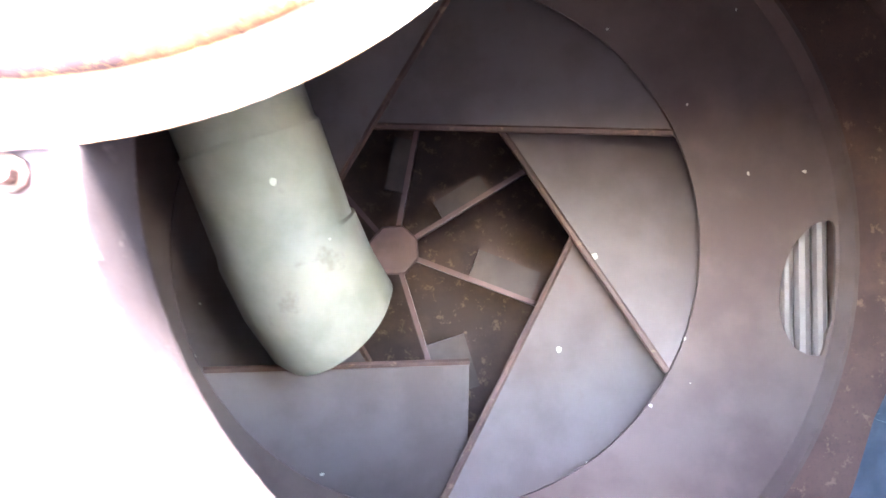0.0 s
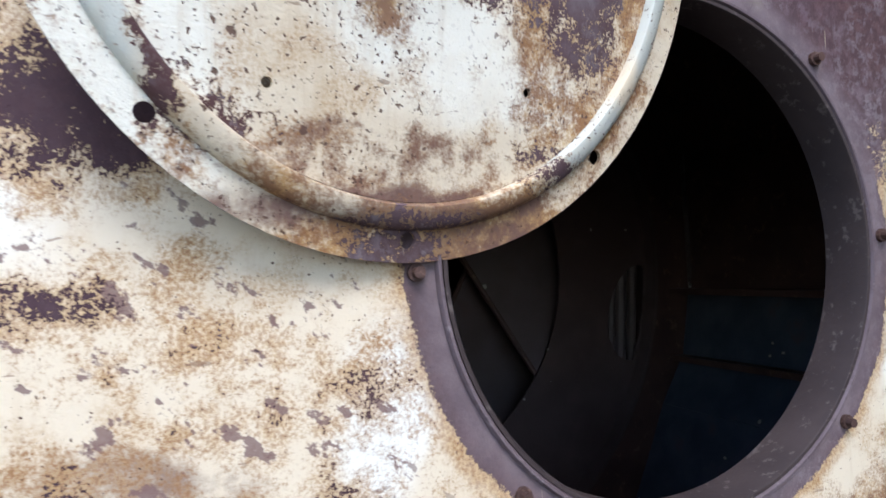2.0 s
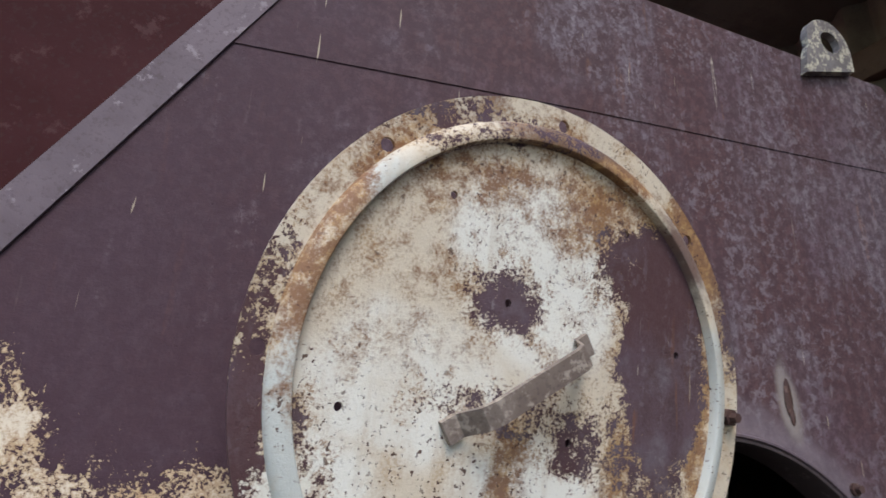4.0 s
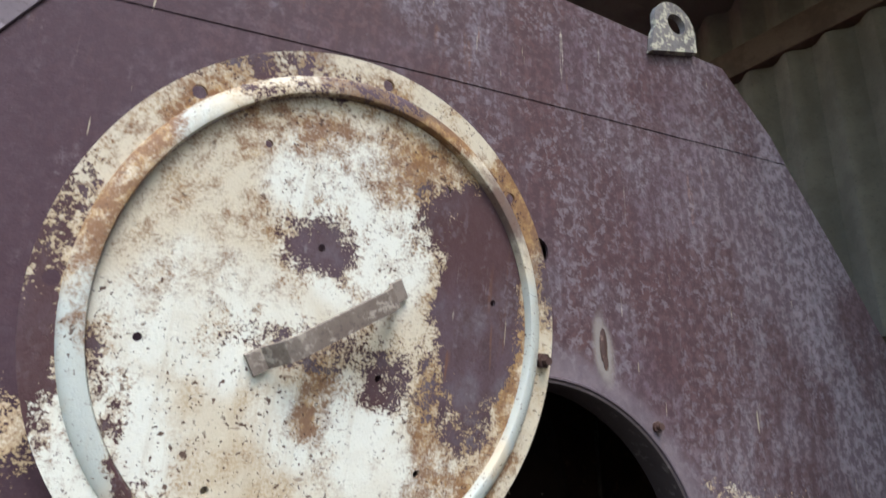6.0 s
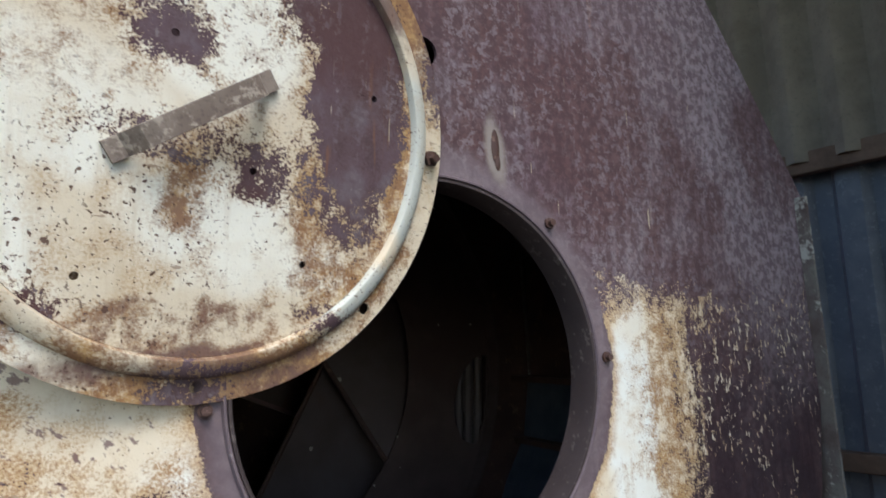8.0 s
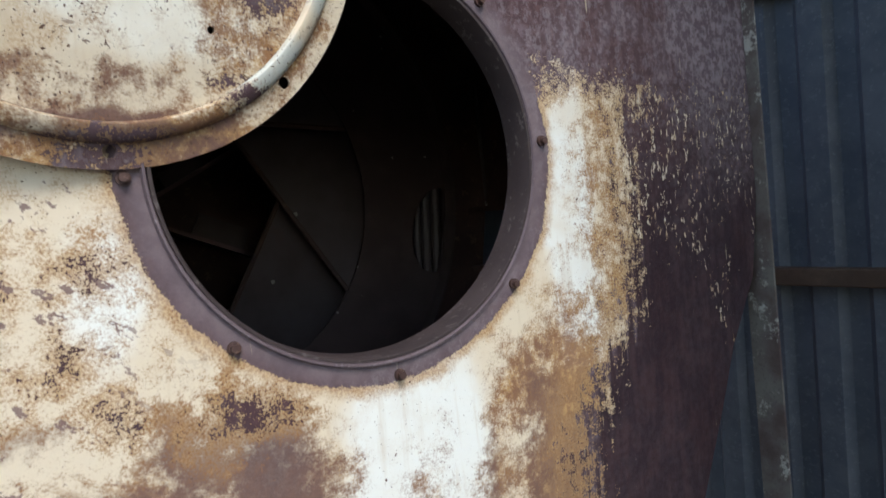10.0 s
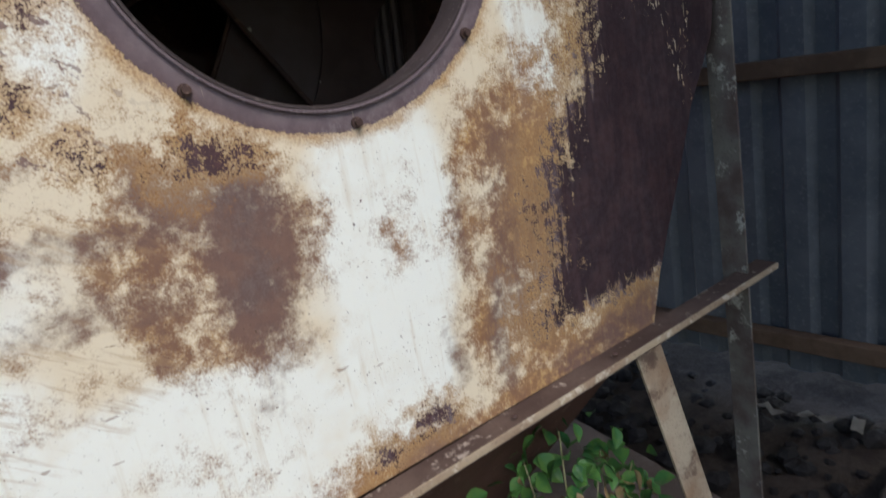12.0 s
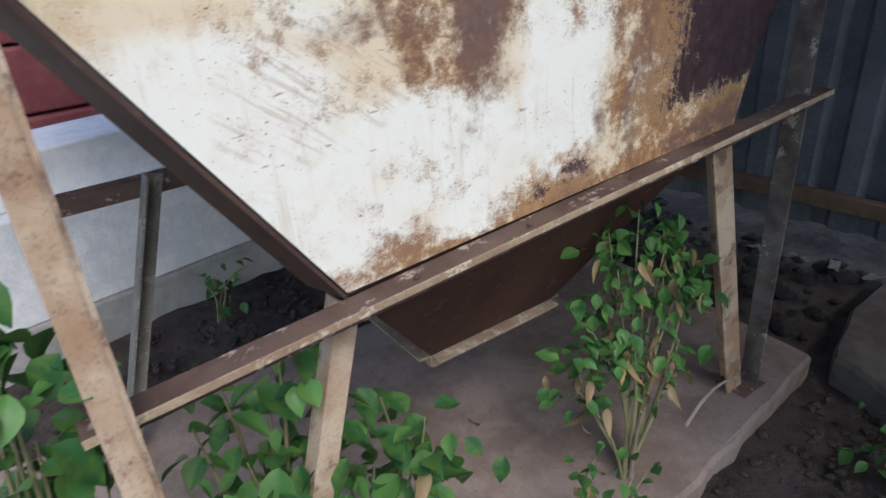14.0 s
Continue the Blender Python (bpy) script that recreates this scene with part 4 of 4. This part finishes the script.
def build_red_stack():
    for i, (z, y) in enumerate(((0.0, 3.1), (0.35, 3.16), (0.7, 3.2), (1.05, 3.26))):
        bm = bmesh.new()
        box(bm, (-2.6, 0, 0), (2.0, 0.25, 0.335), bevel=0.015)
        for k in range(9):
            x = -2.4 + 0.5 * k
            pts = [(x + 0.11 * math.cos(t), -0.012, 0.17 + 0.09 * math.sin(t)) for t in np.linspace(0.3, 5.4, 16)]
            tube(bm, pts, [0.014] * len(pts), 6)
        ob = part("metal_panel", bm, RED_BOARD)
        ob.location = (0, y, z - 0.1)
        tagged(ob, "dark red painted metal panel with curled bars, stacked beyond the wall", "metal panel", "stacked panels")


build_red_stack()


# ---- plants and litter ----
def leaf_mesh(name, length, width, material, curl):
    bm = bmesh.new()
    rows = []
    for i, (u, w) in enumerate(((0, 0.06), (0.12, 0.5), (0.3, 0.92), (0.5, 1.0), (0.72, 0.72), (0.9, 0.3), (1.0, 0.03))):
        z = -curl * u * u * length
        lift = 0.16 * width * w
        rows.append([bm.verts.new((u * length, s * w * width / 2, z + abs(s) * lift)) for s in (-1, -0.45, 0, 0.45, 1)])
    for a, b in zip(rows, rows[1:]):
        for j in range(4):
            bm.faces.new((a[j], a[j + 1], b[j + 1], b[j]))
    for f in bm.faces:
        f.smooth = True
    me = bpy.data.meshes.new(name)
    bm.to_mesh(me)
    bm.free()
    me.materials.append(material)
    return me


LEAVES = [leaf_mesh("leaf", 0.058, 0.042, LEAF, 0.35), leaf_mesh("leaf", 0.050, 0.037, LEAF, 0.1), leaf_mesh("leaf", 0.042, 0.031, LEAF, 0.6)]
DRY = [leaf_mesh("dry_leaf", 0.055, 0.026, DRY_LEAF, 1.1), leaf_mesh("dry_leaf", 0.045, 0.022, DRY_LEAF, 0.8)]


def build_plant(rng, base, tips, leaves_per, dry, size, label, low=0.42):
    plant = thing("shrub", label, "plant", base)
    for tip in tips:
        b, t = Vector(base), Vector(tip)
        mid = (b + t) / 2 + Vector((rng.uniform(-0.05, 0.05), rng.uniform(-0.05, 0.05), 0.06))
        pts = [b.lerp(mid, f).lerp(mid.lerp(t, f), f) for f in (0, 0.2, 0.4, 0.6, 0.8, 1.0)]
        bm = bmesh.new()
        tube(bm, pts, [0.006 * size, 0.0055 * size, 0.005 * size, 0.004 * size, 0.003 * size, 0.0015], 6)
        part("stem", bm, STEM, plant, smooth=True)
        for i in range(leaves_per):
            f = low + (1.02 - low) * (i + rng.random() * 0.6) / leaves_per
            p = b.lerp(mid, f).lerp(mid.lerp(t, f), f)
            p = p + Vector((rng.gauss(0, 0.046), rng.gauss(0, 0.040), rng.gauss(0, 0.042))) * size
            is_dry = rng.random() < dry * (1.6 if p.z < (b.z + t.z) * 0.6 else 0.6)
            ob = new("dry_leaf" if is_dry else "leaf", rng.choice(DRY if is_dry else LEAVES))
            s = size * rng.uniform(0.7, 1.25)
            pitch = rng.uniform(40, 95) if is_dry else rng.gauss(22, 24)
            ob.matrix_world = pose(*p, rng.gauss(0, 22), pitch, rng.uniform(0, 360)) @ Matrix.Diagonal((s, s, s, 1))
            ob.parent = plant
    local(plant)
    return plant


rng = random.Random(5)
tips = [(0.80, 0.08, 0.73), (0.72, 0.10, 0.69), (0.90, 0.08, 0.66), (0.84, 0.03, 0.62), (0.70, 0.05, 0.62), (0.97, 0.06, 0.58), (0.92, 0.02, 0.53), (0.76, 0.02, 0.56), (0.99, 0.05, 0.49), (0.66, 0.08, 0.55), (0.60, 0.03, 0.50), (0.55, 0.02, 0.42)]
build_plant(rng, (0.74, 0.0, 0.0), tips, 24, 0.18, 0.85, "leafy green shrub with a dense crown growing beside the outlet", 0.84)
low_tips = [(0.62, 0.02, 0.46), (0.72, 0.0, 0.42), (0.82, 0.02, 0.40), (0.90, 0.0, 0.36), (0.55, 0.02, 0.36), (0.78, -0.02, 0.34), (0.68, 0.05, 0.48)]
build_plant(rng, (0.70, -0.01, 0.0), low_tips, 15, 0.75, 0.8, "spindly shrub of bare pale stems with withered brown leaves", 0.74)
build_plant(rng, (0.50, -0.10, 0.0), [(0.44, -0.08, 0.26), (0.53, -0.06, 0.22), (0.60, -0.12, 0.18), (0.68, -0.1, 0.12)], 9, 0.35, 0.8, "small green shrub with a few dry leaves")
build_plant(rng, (0.08, 0.12, 0.0), [(0.06, 0.06, 0.58), (0.14, 0.04, 0.50), (0.10, 0.02, 0.44), (0.02, 0.04, 0.46), (0.17, 0.05, 0.40), (0.05, 0.0, 0.38)], 12, 0.06, 1.2, "fresh green shrub under the frame corner", 0.7)
build_plant(rng, (-0.2, 0.15, 0.0), [(-0.26, 0.1, 0.66), (-0.2, 0.14, 0.72), (-0.12, 0.12, 0.68), (-0.3, 0.06, 0.60), (-0.1, 0.1, 0.72), (-0.2, 0.06, 0.58), (-0.16, 0.03, 0.52), (-0.08, 0.05, 0.56), (-0.02, 0.12, 0.70)], 14, 0.03, 1.2, "fresh green shrub growing under the frame", 0.62)
build_plant(rng, (-0.58, 0.12, -0.05), [(-0.45, 0.03, 1.02), (-0.46, 0.03, 0.97), (-0.47, 0.04, 0.92), (-0.47, 0.02, 0.82), (-0.48, 0.02, 0.78), (-0.45, 0.03, 0.80), (-0.43, 0.03, 0.74)], 14, 0.05, 1.15, "tall fresh green shrub beside the post", 0.8)
build_plant(rng, (0.12, 1.62, -0.06), [(0.1, 1.6, 0.14), (0.18, 1.62, 0.10), (0.3, 1.68, 0.12)], 8, 0.1, 0.9, "small green weed at the foot of the wall")
build_plant(rng, (1.30, -0.46, -0.08), [(1.24, -0.42, 0.02), (1.34, -0.40, 0.06), (1.40, -0.46, 0.08), (1.30, -0.50, 0.05)], 12, 0.1, 0.85, "low dark green weed on the soil", 0.4)


def build_litter():
    rng = random.Random(9)
    for i, (p, q) in enumerate((((1.85, -0.36, 0.03), (1.5, -0.5, 0.25)), ((0.72, -0.02, 0.0), (0.66, -0.08, 0.30)), ((0.95, -0.02, 0.05), (1.12, -0.05, 0.14)))):
        a, b = Vector(p), Vector(q)
        bm = bmesh.new()
        pts = [a.lerp(b, f) + Vector((0, 0, 0.05 * math.sin(f * 3.1))) for f in (0, 0.25, 0.5, 0.75, 1)]
        tube(bm, pts, [0.006, 0.0055, 0.005, 0.004, 0.003], 6)
        tagged(part("twig", bm, TWIG, smooth=True), "thin dry bent twig", "twig")
    bm = bmesh.new()
    for i in range(240):
        x, y = rng.uniform(1.72, 2.35), rng.uniform(0.05, 2.2)
        s = rng.uniform(0.012, 0.05)
        vs = bmesh.ops.create_icosphere(bm, subdivisions=1, radius=s)["verts"]
        for v in vs:
            v.co = Vector((v.co.x * rng.uniform(0.7, 1.3) + x, v.co.y * rng.uniform(0.7, 1.3) + y, v.co.z * 0.7 - 0.06 + 0.06 * noise.noise((x * 3, y * 3, 8))))
    tagged(part("rubble", bm, COAL), "black clods and crumbs heaped along the shed wall", "rubble", kind="stuff")
    bm = bmesh.new()
    for i in range(500):
        x, y = rng.uniform(-1.2, 1.2), rng.uniform(1.1, 1.85)
        vs = bmesh.ops.create_icosphere(bm, subdivisions=1, radius=rng.uniform(0.005, 0.022))["verts"]
        for v in vs:
            v.co = Vector((v.co.x * rng.uniform(0.7, 1.3) + x, v.co.y * rng.uniform(0.7, 1.3) + y, v.co.z * 0.7 - 0.075))
    for i in range(420):
        x, y = rng.uniform(0.75, 1.9), rng.uniform(-0.75, -0.12)
        vs = bmesh.ops.create_icosphere(bm, subdivisions=1, radius=rng.uniform(0.004, 0.017))["verts"]
        for v in vs:
            v.co = Vector((v.co.x * rng.uniform(0.7, 1.4) + x, v.co.y * rng.uniform(0.7, 1.4) + y, v.co.z * 0.7 - 0.075 + 0.03 * noise.noise((x * 3, y * 3, 0))))
    tagged(part("soil_crumbs", bm, SOIL), "loose brown crumbs of soil on the ground", "soil", kind="stuff")
    for x, y, r in ((2.28, 0.22, 20), (2.2, 0.5, 70), (2.32, 0.05, 130), (2.25, 0.35, 100)):
        bm = bmesh.new()
        rows = [[bm.verts.new((u * 0.07, v * 0.02, 0.012 * math.sin(u * 5 + v))) for v in (-1, 0, 1)] for u in (-1, -0.5, 0, 0.5, 1)]
        for a, b in zip(rows, rows[1:]):
            for j in range(2):
                bm.faces.new((a[j], a[j + 1], b[j + 1], b[j]))
        for f in list(bm.faces):
            f.smooth = True
        ob = part("dry_husk", bm, PAPER)
        ob.matrix_world = pose(x, y, -0.02, 8, 5, r)
        tagged(ob, "pale dry plant husk lying on the soil", "litter")


build_litter()
